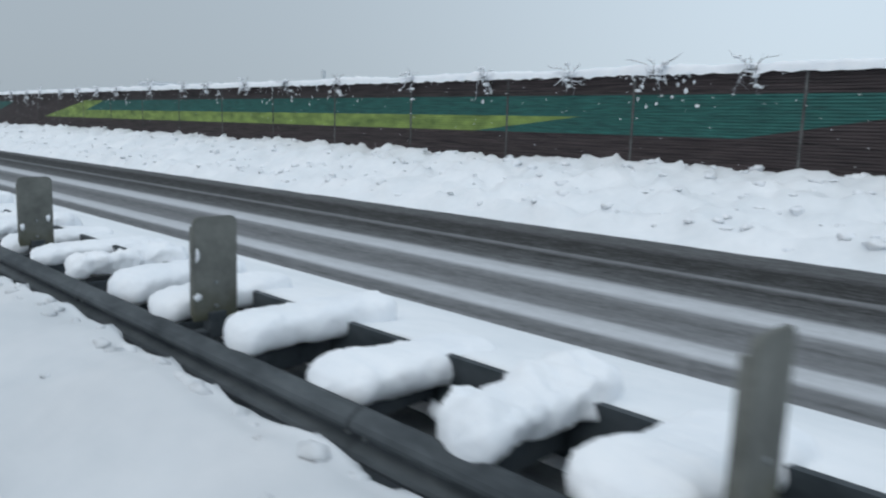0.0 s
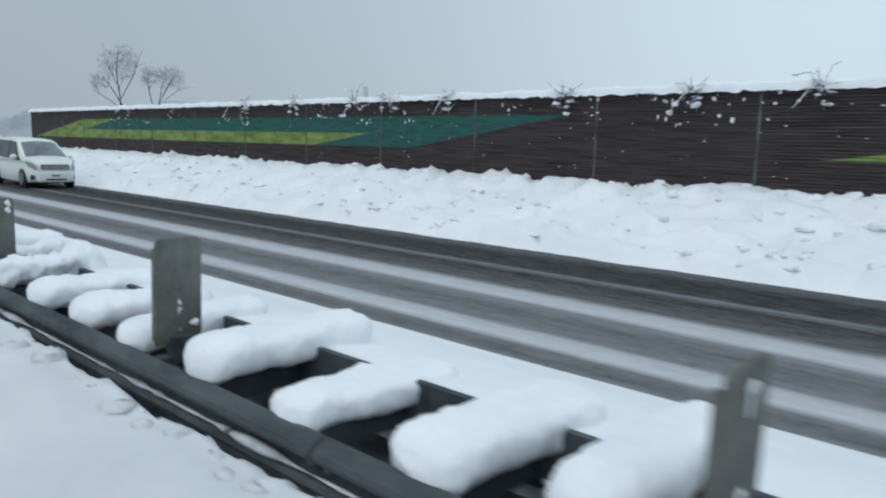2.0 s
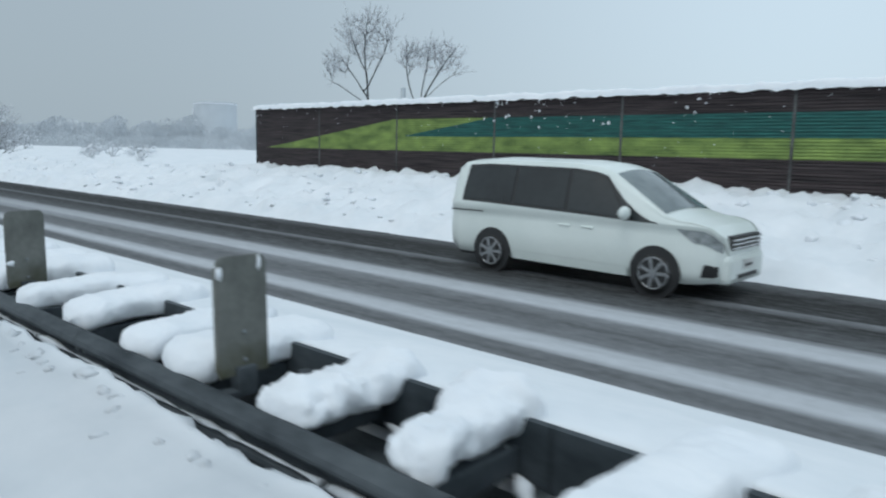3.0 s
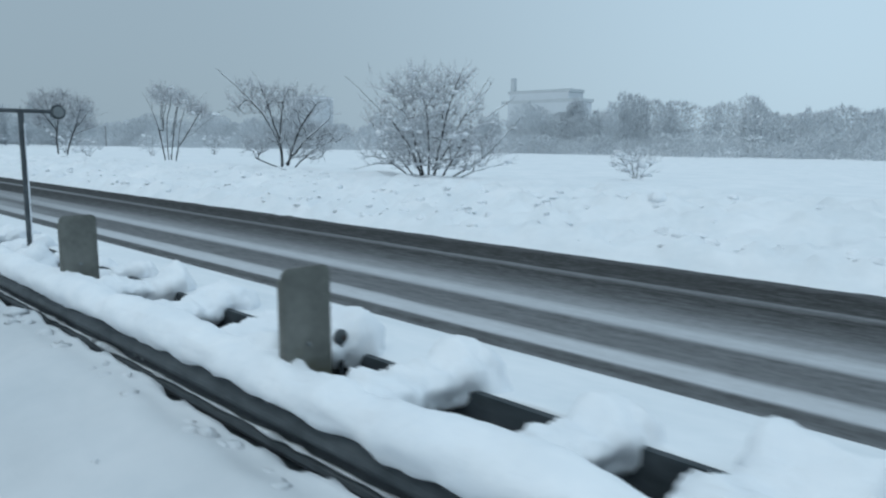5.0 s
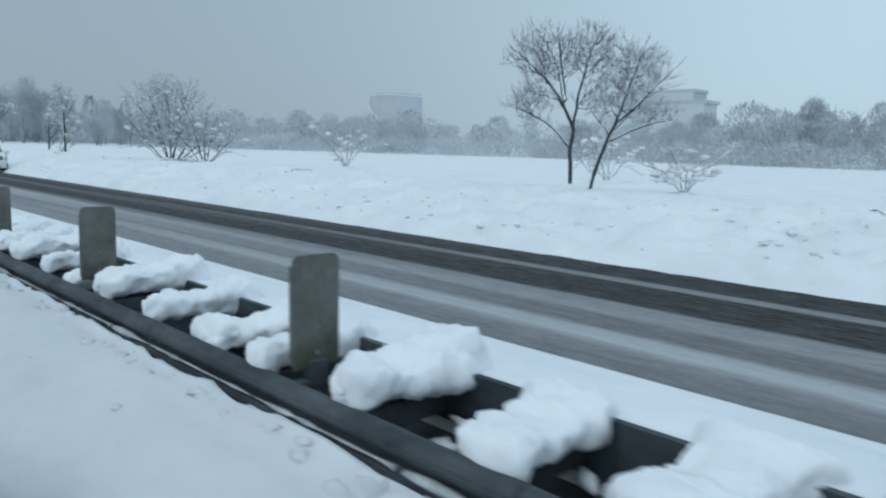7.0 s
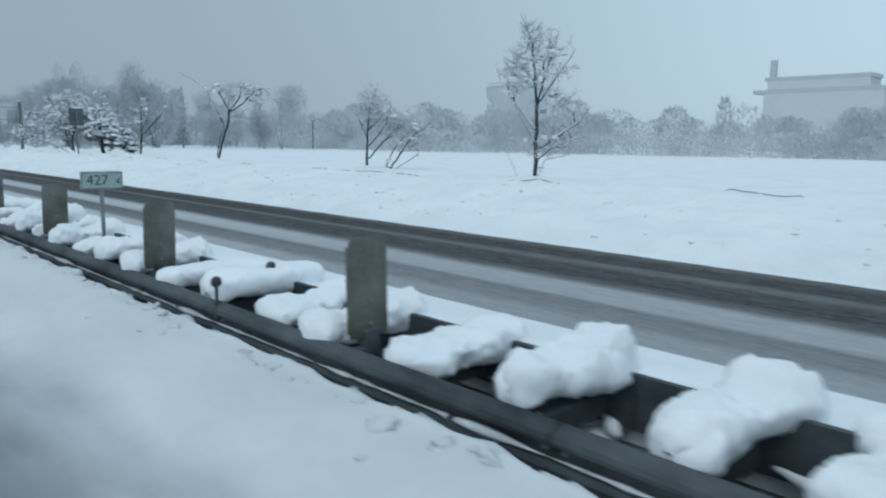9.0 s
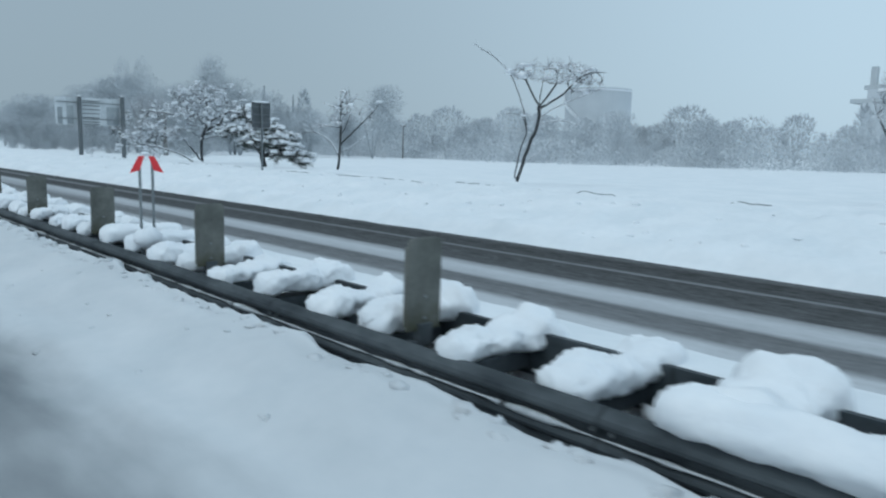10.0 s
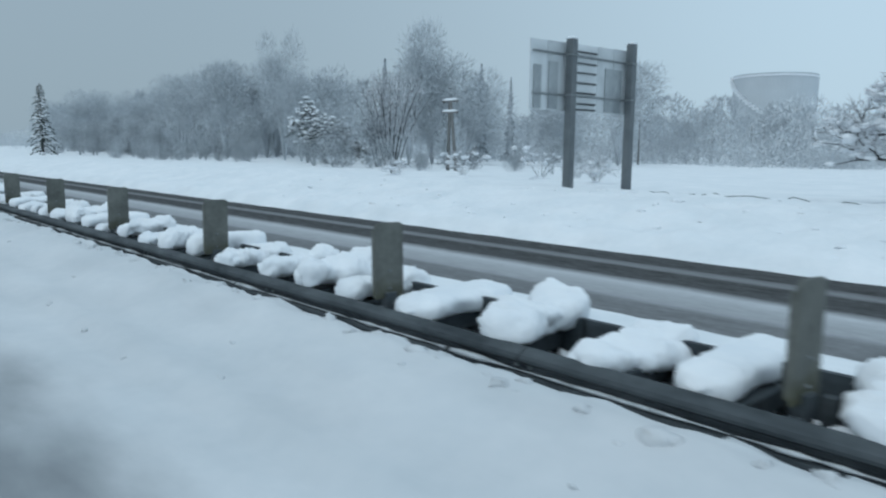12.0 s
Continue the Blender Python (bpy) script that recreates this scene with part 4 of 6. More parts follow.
FOOT = -0.35
limb_tree(-177.8, 16.6, 0.95, [[(0, FOOT), (-0.07, 1.08), (-0.02, 1.73), (-0.34, 2.3), (-0.91, 3.1), (-2.2, 4.1)], [(-0.91, 3.1), (-1.15, 4.25)], [(-0.02, 1.73), (-0.3, 2.46), (-0.59, 3.85), (-1.3, 5.0)], [(-0.3, 2.6), (-0.7, 4.66)], [(-0.02, 1.73), (0.19, 3.1), (0.51, 4.25), (0.92, 5.0)], [(-0.07, 1.08), (-0.63, 1.73), (-1.2, 2.1), (-1.93, 2.4)],
                               [(0.6, FOOT), (0.84, 0.6), (1.32, 1.9), (1.81, 3.3), (2.3, 4.74)], [(1.81, 3.5), (1.53, 4.6)], [(1.32, 1.9), (2.14, 2.7), (3.35, 4.0)], [(1.16, 1.33), (2.05, 1.8), (2.95, 2.06)], [(0.0, 0.4), (0.67, 1.0), (1.24, 1.5)], [(1.3, 1.7), (2.54, 2.86), (3.5, 3.2)]],
          [(-1.0, 3.9, 1.3, 1.1), (0.4, 4.1, 1.1, 0.9), (1.9, 3.5, 1.3, 1.0), (-1.3, 2.5, 0.9, 0.6), (1.0, 2.7, 1.0, 0.8), (2.4, 2.3, 1.0, 0.5)], 950, 3, "bare tree with two dark stems and rimed twigs", thick=0.8, snowy=0.5, twig_len=0.38, rise=0.9)
ALONG, ACROSS = Vector((1.04, 0, 0)), Vector((0, 1, 0))
limb_tree(-162.5, 18.6, 0.8, [[(-0.72, FOOT), (-1.13, 1.89), (-1.63, 3.29), (-2.33, 4.36)], [(-1.13, 1.9), (-1.05, 3.13), (-0.56, 4.69)], [(-1.05, 2.2), (-0.56, 3.54), (-0.10, 4.65)], [(-1.35, 2.7), (-1.34, 4.1), (-1.83, 5.0)], [(-0.27, FOOT), (-0.52, 1.48), (-0.39, 2.63), (0.14, 3.66), (0.06, 4.36)], [(-0.18, FOOT), (0.10, 1.64), (0.39, 2.47), (1.09, 3.21), (1.83, 3.95), (2.33, 4.36)], [(0.10, 1.64), (0.43, 3.13), (0.6, 3.79), (0.84, 4.44)],
                              [(-0.02, FOOT), (0.43, 0.82), (0.76, 1.56), (1.42, 2.47), (1.92, 3.45)], [(0.6, FOOT), (1.26, 0.98), (1.59, 1.89), (2.16, 2.63), (2.74, 3.37)], [(1.26, 0.98), (2.08, 1.81), (3.07, 2.96), (3.81, 3.5)], [(1.42, 1.15), (2.66, 2.05), (4.14, 3.08), (5.0, 3.2)], [(2.24, 1.70), (3.4, 1.93), (4.6, 1.97)], [(1.0, 0.5), (1.9, 1.02), (2.45, 1.56)]],
          [(-1.3, 4.2, 1.1, 0.8), (0.2, 4.0, 1.2, 0.7), (1.8, 3.9, 1.0, 0.6), (3.2, 3.2, 1.1, 0.6), (4.2, 2.9, 0.8, 0.5)], 520, 8, "bare vase-shaped tree with slender leaning stems and a snowy top", thick=0.78, snowy=0.85, twigs=3, twig_len=0.36, rise=1.0, clumps=8)
ALONG, ACROSS = Vector((0.69, 0.72, 0)), Vector((-0.72, 0.69, 0))
limb_tree(-145.1, 15.85, 0.85, [[(0, FOOT), (-0.05, 1.0), (-0.9, 2.65), (-2.5, 4.3)], [(-0.05, 0.9), (0.15, 2.85), (0.55, 3.6)], [(0.15, FOOT), (0.8, 1.6), (1.8, 3.0)], [(0.15, FOOT), (1.6, 0.95), (2.8, 1.4)], [(-0.15, 0.0), (-1.3, 0.45)], [(-0.05, 1.1), (-0.6, 2.9), (-0.9, 3.8)], [(0.2, 0.2), (1.2, 1.3), (2.4, 2.3)]],
          [(-1.1, 3.1, 1.5, 1.0), (0.7, 2.8, 1.8, 1.0), (1.9, 1.5, 1.3, 0.7), (-1.2, 1.0, 0.9, 0.5), (0.4, 1.6, 1.6, 0.8), (1.2, 0.8, 1.2, 0.5)], 900, 14, "bare fan-shaped tree with dark limbs and snowy twigs", snowy=0.75, thick=0.95)
BUSHY = [[(-0.1, FOOT), (-1.1, 1.7), (-3.0, 3.6)], [(-0.1, FOOT), (-0.8, 2.3), (-1.3, 3.5)], [(0, FOOT), (-0.1, 2.3), (-0.6, 4.0)], [(0.1, FOOT), (0.6, 2.2), (1.2, 4.0)], [(0.25, FOOT), (1.6, 1.8), (3.0, 2.9)], [(0.25, FOOT), (2.0, 0.8), (3.4, 2.3)], [(0.4, FOOT), (1.6, 0.2), (3.0, 0.6)], [(-0.25, FOOT), (-1.6, 1.3), (-2.3, 2.2)], [(-0.35, FOOT), (-1.4, 0.5), (-2.6, 0.35)], [(0.1, 0.0), (1.1, 2.0), (2.1, 3.6)]]
limb_tree(-135.9, 16.35, 0.75, BUSHY, [(0.0, 2.4, 2.8, 1.4), (0.3, 1.3, 3.2, 1.1), (0, 3.4, 2.0, 0.8), (-0.2, 0.7, 2.6, 0.5)], 1250, 21, "wide bushy bare tree heavily covered with snow", snowy=1.0, thick=0.85, twigs=3, clumps=70)
limb_tree(-206.9, 16.5, 1.0, [[(u * 1.05, h * 1.18) for u, h in ln] for ln in BUSHY], [(0.0, 2.9, 2.8, 1.7), (0.3, 1.6, 3.2, 1.3), (0, 4.0, 2.0, 0.9), (0, 0.8, 2.5, 0.5)], 1150, 29, "large bushy bare tree with snow on every branch", snowy=1.0, thick=0.85, twigs=3, clumps=70)
limb_tree(-204.2, 17.3, 0.95, [[(u * -0.9, h * 0.8) for u, h in ln] for ln in BUSHY[1:]], [(0.0, 1.9, 2.4, 1.2), (0.2, 1.0, 2.7, 0.9)], 420, 31, "low bushy bare tree with snow-laden branches", snowy=1.0, thick=0.8, twigs=3, clumps=60)
limb_tree(-228.7, 17.4, 0.85, [[(0, FOOT), (0, 1.95), (-0.05, 2.9), (-0.2, 4.3), (-0.3, 4.9), (-0.7, 5.8)], [(0, 2.3), (0.1, 3.1), (0.55, 4.5), (0.7, 5.2)], [(-0.15, 3.4), (-0.8, 4.0), (-1.25, 4.2)], [(-0.1, 2.25), (-1.0, 2.65)], [(-0.05, 1.1), (-0.8, 2.5)], [(0.1, 0.6), (0.7, 1.1), (1.65, 1.4)], [(0.1, 0.95), (1.0, 1.6), (1.5, 1.9)], [(0.1, 0.0), (0.4, 0.55), (0.9, 0.65)], [(0.05, 2.6), (1.0, 4.0), (1.3, 4.5)], [(-0.55, FOOT), (-1.0, 0.8)], [(0, 1.6), (-1.2, 3.2), (-1.5, 3.9)]],
          [(0, 4.0, 1.3, 1.3), (0.9, 1.5, 0.9, 0.6), (-0.9, 3.4, 0.7, 0.8), (0.6, 2.6, 1.0, 0.6), (-0.3, 5.1, 0.5, 0.5), (0.2, 1.0, 1.1, 0.5)], 560, 37, "slender bare tree with a tall leader and snowy side limbs", rise=0.25, snowy=1.0, thick=0.95, clumps=50, twig_len=0.28)
limb_tree(-242.4, 20.2, 0.7, [[(0, FOOT), (0.05, 2.15), (0.3, 3.35), (0.6, 4.3)], [(0, 1.5), (-0.65, 2.9)], [(0.05, 1.85), (1.2, 2.9)], [(0.1, 0.4), (1.4, 1.85), (2.0, 2.45)], [(1.1, FOOT), (2.3, 1.4), (3.5, 2.4)], [(1.2, FOOT), (2.6, 0.6)], [(1.0, 0.0), (1.5, 1.0), (2.3, 1.9)], [(0.05, 1.0), (0.8, 1.9), (1.3, 3.2)]],
          [(0.3, 3.0, 1.1, 1.2), (2.2, 1.6, 1.4, 0.9), (1.2, 2.2, 1.0, 0.8)], 680, 41, "leaning bare tree with thick snow on its limbs", snowy=0.9, thick=0.95, clumps=40, twig_len=0.28)
limb_tree(-255.4, 18.2, 0.75, [[(0, FOOT), (0.45, 1.25), (0.85, 2.35), (0.87, 3.1), (0.95, 4.0)], [(0, 0.2), (0.2, 1.25), (0.45, 2.1), (0.2, 2.7), (-0.4, 2.75)], [(0.42, 2.3), (0.0, 3.6), (-0.6, 4.5), (-1.7, 5.2)], [(0.85, 2.35), (1.7, 2.5), (2.35, 2.3)], [(0.87, 2.6), (2.1, 3.3), (3.6, 3.9)], [(0.87, 2.95), (1.8, 3.55), (2.6, 4.3), (3.5, 4.4)], [(0.87, 3.0), (1.5, 3.9), (1.6, 4.4)], [(0.25, 0.7), (0.9, 1.2), (1.4, 1.75)], [(0.87, 3.1), (0.5, 3.7), (0.2, 4.5)]],
          [(1.6, 4.35, 2.0, 0.5), (2.8, 3.9, 1.0, 0.4), (0.2, 4.4, 0.7, 0.5)], 210, 47, "leaning bare tree with a flat spreading snowy crown", rise=0.25, snowy=1.0, thick=1.25, clumps=25, twig_len=0.26)
limb_tree(-268.05, 18.15, 0.6, [[(u * 0.94, h * 0.94) for u, h in ln] for ln in [[(0, FOOT), (0.18, 1.3), (0.22, 2.75), (0.22, 4.6)], [(0.18, 1.15), (1.05, 1.7), (2.05, 2.6)], [(0.2, 1.6), (1.05, 2.45), (2.3, 3.7), (2.35, 4.1)], [(0.2, 2.15), (0.7, 3.35), (0.6, 4.8)], [(0.1, 1.0), (-0.35, 1.8), (-1.3, 2.3), (-2.2, 2.15)], [(0.2, 2.6), (-1.05, 2.7)], [(0.2, 3.6), (-0.7, 3.9)]]],
          [(0.5, 3.95, 0.85, 0.56), (1.5, 3.0, 0.75, 0.65), (-1.1, 2.45, 0.85, 0.38), (0.2, 3.0, 0.85, 0.75)], 130, 53, "bare tree with upswept limbs carrying lines of snow", rise=0.25, snowy=1.0, thick=1.5, clumps=20, twig_len=0.25)
limb_tree(-286.6, 19.0, 0.6, [[(u * (1.33 if u < -2 else 1.12), h * 0.97) for u, h in ln] for ln in [[(0.05, FOOT), (0.05, 1.7), (0.33, 2.45), (0.6, 3.2), (0.5, 4.3), (0.35, 5.7), (0.8, 6.6)], [(0.3, 2.4), (1.35, 3.0), (3.1, 2.8)], [(0.05, 1.7), (0.9, 2.0), (1.9, 2.0)], [(0.05, 1.8), (-0.9, 2.5), (-2.55, 2.55)], [(-0.1, 0.3), (-0.9, 1.3), (-1.6, 1.85), (-4.0, 2.05)], [(-0.05, FOOT), (-1.35, 0.65), (-3.1, 1.3), (-4.4, 1.15)], [(0.3, 2.1), (1.35, 2.9), (2.2, 4.7)], [(0.4, 2.8), (-0.9, 4.3), (-1.7, 5.3)], [(0.5, 3.0), (1.9, 3.8), (3.3, 4.2)], [(-0.2, 3.4), (-2.0, 3.6), (-2.9, 3.8)]]],
          [(0.2, 3.9, 4.0, 1.5), (0.2, 5.1, 2.6, 0.95), (-4.6, 1.9, 1.5, 0.8), (-3.6, 2.9, 1.4, 0.9), (3.1, 3.3, 1.5, 0.95), (-2.2, 2.1, 1.5, 0.65), (1.6, 2.35, 1.6, 0.57)], 1550, 59, "broad bare tree with a domed crown thick with snow", rise=0.25, snowy=1.0, thick=1.15, clumps=800, twig_len=0.28)
limb_tree(-328.8, 31.2, 0.4, [[(0.12 * k, FOOT), (0.40 * k, 3.2 + 0.3 * (k % 2)), (0.85 * k, 7.6 - 0.35 * abs(k) + 0.5 * (k % 2))] for k in (-4, -3, -2, -1, 0, 1, 2, 3, 4)], [(0, 5.8, 2.9, 1.9), (0, 3.4, 2.2, 1.5)], 1100, 61, "tall many-stemmed bare tree dusted with snow", snowy=0.9, thick=1.1, rise=1.0, twig_len=0.45)
limb_tree(-92.95, 19.4, 0.9, [[(0, FOOT), (0.05, 3.0), (-0.1, 5.2), (0.15, 7.3)], [(0.03, 3.2), (-0.9, 4.6), (-1.7, 5.6)], [(0, 3.7), (0.7, 5.2), (1.2, 6.7)], [(0, 4.2), (-0.7, 5.8), (-0.9, 6.9)], [(0, 2.9), (-1.2, 3.7), (-1.9, 4.1)]],
          [(0, 5.9, 1.5, 1.3), (-1.3, 4.6, 0.8, 0.7)], 330, 67, "bare tree rising behind the painted wall", snowy=0.5, thick=0.8, rise=0.6, twig_len=0.34)
limb_tree(-91.4, 21.0, 0.9, [[(0, FOOT), (0.1, 2.6), (0.9, 4.3), (1.8, 5.6)], [(0.1, 2.4), (-0.4, 4.0), (-0.5, 5.8)], [(0.5, 3.4), (1.6, 4.3), (2.4, 4.5)], [(0.1, 2.8), (0.4, 4.6), (0.6, 6.0)]],
          [(0.9, 5.0, 1.4, 0.9), (-0.3, 5.0, 0.7, 0.8)], 260, 71, "slender bare tree leaning behind the painted wall", snowy=0.5, thick=0.8, rise=0.6, twig_len=0.34)
# low shrubs poking out of the snow
rt = random.Random(77)
for k, (x, y, h) in enumerate(((-113.5, 18.5, 1.1), (-117.5, 17.0, 0.9), (-132.0, 24.5, 1.3), (-190.0, 36.0, 2.6), (-174.4, 17.6, 1.4), (-199.5, 24.0, 2.4), (-182.5, 26, 2.0), (-302.5, 22.0, 1.2), (-306.5, 23.0, 1.6), (-311.0, 22.0, 1.5), (-313.6, 19.5, 0.9))):
    limb_tree(x, y, ground_z(x, y), [[(0, -0.1), (h * s * 0.4, h * 0.45), (h * s * rt.uniform(0.8, 1.1), h * rt.uniform(0.6, 1.0))] for s in (-0.9, -0.4, 0.1, 0.5, 1.0)], [(0, h * 0.6, h * 0.9, h * 0.5)], 45, 100 + k, "low bare shrub half buried in snow", snowy=1.0, thick=0.8, name="bare_shrub", group="shrubs in the snow", clumps=25)
# climbing shrubs spilling over the wall's top
ALONG, ACROSS = Vector((1, 0, 0)), Vector((0, 0.25, 0))
x = 4.6
for k in range(24):
    x -= rt.uniform(1.4, 4.2)
    h = rt.uniform(0.16, 0.34) * (1.5 if k % 5 == 1 else 1.0)
    wide = rt.uniform(0.25, 0.6)
    lines = [[(0.1 * q, 0), (q * 0.5 * wide, h * 0.6), (q * wide * rt.uniform(0.8, 1.5), h * rt.uniform(0.5, 1.2))] for q in (-1.0, -0.2, 0.8)] + [[(q * 0.2, 0), (q * 0.3, -0.16), (q * rt.uniform(0.3, 0.6), -rt.uniform(0.25, 0.6))] for q in (-0.9, 0.3)]
    limb_tree(x, 13.72, 3.37, lines, [(0, 0.12, wide, h * 0.4), (0.05, -0.22, wide, 0.25)], 14, 200 + k, "climbing shrub with snow hanging over the painted wall", snowy=0.9, thick=0.8, twigs=1, twig_len=0.12, hang=0.1, rise=0.1, clumps=12, clump=0.5, name="climbing_shrub", group="shrubs on the painted wall", mound=False)


# ---------------------------------------------------------------- pines beside the verge
NEEDLE = material("dark_pine_needles", (0.040, 0.052, 0.047), (0.16, 0.18, 0.17), 4.0, 0.9, 0.4, 30.0, spec=0.1)
ALONG, ACROSS = Vector((0.69, 0.72, 0)), Vector((-0.72, 0.69, 0))


def pine(x, y, z, seed, size=1.0):
    rg = random.Random(seed)
    wood, leaf, snow = Soup(), Soup(), Soup()

    def at(u, h, v=0.0):
        return (ALONG * u + ACROSS * v + Vector((0, 0, h))) * size

    trunk = [at(0, -0.2), at(-0.2, 0.75), at(-0.2, 1.85), at(-0.45, 2.8), at(-1.1, 3.6)]
    wood.tube(trunk, [0.17, 0.15, 0.13, 0.09, 0.05], 8)
    pads = [(1.5, 1.5, 0.9, 0.7, -0.6), (-1.2, 3.75, 0.75, 0.55, 0.2), (-2.0, 2.6, 0.8, 0.5, -0.3), (-1.3, 1.7, 0.8, 0.35, 0.5), (-0.4, 2.9, 0.9, 0.5, -0.4), (0.5, 2.6, 0.9, 0.55, 0.3), (1.2, 1.9, 0.95, 0.65, -0.2), (1.9, 1.3, 0.85, 0.55, 0.4), (2.5, 0.75, 0.7, 0.45, 0.0), (0.9, 1.3, 0.8, 0.4, 0.8), (-0.6, 2.1, 0.7, 0.35, -0.9), (0.4, 1.9, 0.8, 0.4, -0.9)]
    for u, h, ru, rh, v in pads:
        c = at(u, h, v)
        b = min(trunk[1:], key=lambda q: (q - c).length + (0.8 if q.z > c.z else 0))
        mid = b.lerp(c, 0.5) + Vector((0, 0, 0.15))
        wood.tube([b, mid, c], [0.06, 0.045, 0.02], 5)
        for k in range(int(52 * ru)):
            d = Vector((rg.gauss(0, 0.5), rg.gauss(0, 0.5), rg.gauss(-0.1, 0.45)))
            t = c + (ALONG * d.x * ru + ACROSS * d.y * ru + Vector((0, 0, 1.35 * d.z * rh - 0.35 * rh * abs(d.x)))) * size
            wood.tube([c.lerp(t, 0.35), t], [0.012, 0.006], 3)
            for q in range(26):
                n = Vector((rg.gauss(0, 1), rg.gauss(0, 1), rg.gauss(-0.15, 0.8))).normalized()
                o = t + Vector((rg.gauss(0, 0.09), rg.gauss(0, 0.09), rg.gauss(0, 0.07)))
                leaf.tube([o, o + n * rg.uniform(0.10, 0.20)], [0.011, 0.003], 3)
            if d.z > -0.55 and rg.random() < 0.85:
                snow.blob((t.x, t.y, t.z + 0.10), rg.uniform(0.12, 0.30), rg.uniform(0.12, 0.28), rg.uniform(0.06, 0.12), len(snow.v), 9, 6, 0.9)
    t = thing("pine_tree", pose(x, y, z), "dark pine weighed down with pads of snow", "tree", "trees along the verge")
    child("trunk", wood.mesh("trunk", BARK), t, "dark bark")
    child("crown", leaf.mesh("crown", NEEDLE), t, "dark green needle tufts")
    tagged(child("branch_snow", snow.mesh("branch_snow", SNOW_LUMP), t, "thick pads of snow"), kind="stuff")


pine(-275.8, 18.2, 0.6, 5, 0.92)
pine(-343.5, 35.0, 0.4, 9, 1.45)


def spruce(x, y, z, h, seed):
    """A narrow spruce: drooping whorls of needle sprays, each with its pad of snow."""
    rg = random.Random(seed)
    wood, leaf, snow = Soup(), Soup(), Soup()
    wood.tube([Vector((0, 0, -0.3)), Vector((0.05, 0, h * 0.5)), Vector((0, 0, h))], [0.16, 0.10, 0.02], 7)
    n = int(h * 9)
    for k in range(n):
        u = 0.06 + 0.93 * k / n
        a = k * 2.4 + rg.uniform(-0.4, 0.4)
        ln = h * 0.21 * (1 - u) ** 0.8 * rg.uniform(0.55, 1.15) + 0.15
        b = Vector((0, 0, h * u))
        pts = [b + Vector((math.cos(a) * ln * t, math.sin(a) * ln * t, ln * (0.10 * t - 0.55 * t * t))) for t in (0, 0.35, 0.7, 1)]
        wood.tube(pts, [0.03, 0.022, 0.014, 0.006], 4)
        for q in range(int(26 + 40 * ln)):
            t = rg.uniform(0.15, 1.0)
            p = b + Vector((math.cos(a) * ln * t, math.sin(a) * ln * t, ln * (0.10 * t - 0.55 * t * t)))
            d = Vector((math.cos(a) + rg.gauss(0, 0.7), math.sin(a) + rg.gauss(0, 0.7), rg.gauss(-0.45, 0.3))).normalized()
            leaf.tube([p, p + d * rg.uniform(0.12, 0.32)], [0.028, 0.006], 3)
        if rg.random() < 0.8:
            c = pts[2].lerp(pts[1], rg.random())
            snow.blob((c.x, c.y, c.z + 0.05), ln * rg.uniform(0.16, 0.34) + 0.04, ln * rg.uniform(0.16, 0.3) + 0.04, 0.05 + 0.04 * ln, k + seed, 8, 5, 0.7)
    t = thing("spruce_tree", pose(x, y, z), "dark narrow spruce with snow on its drooping branches", "tree", "trees along the verge")
    child("trunk", wood.mesh("trunk", BARK), t, "dark bark")
    child("crown", leaf.mesh("crown", NEEDLE), t, "dark green needle sprays")
    tagged(child("branch_snow", snow.mesh("branch_snow", SNOW_LUMP), t, "pads of snow"), kind="stuff")


spruce(-402.5, 24.5, 0.4, 10.6, 3)


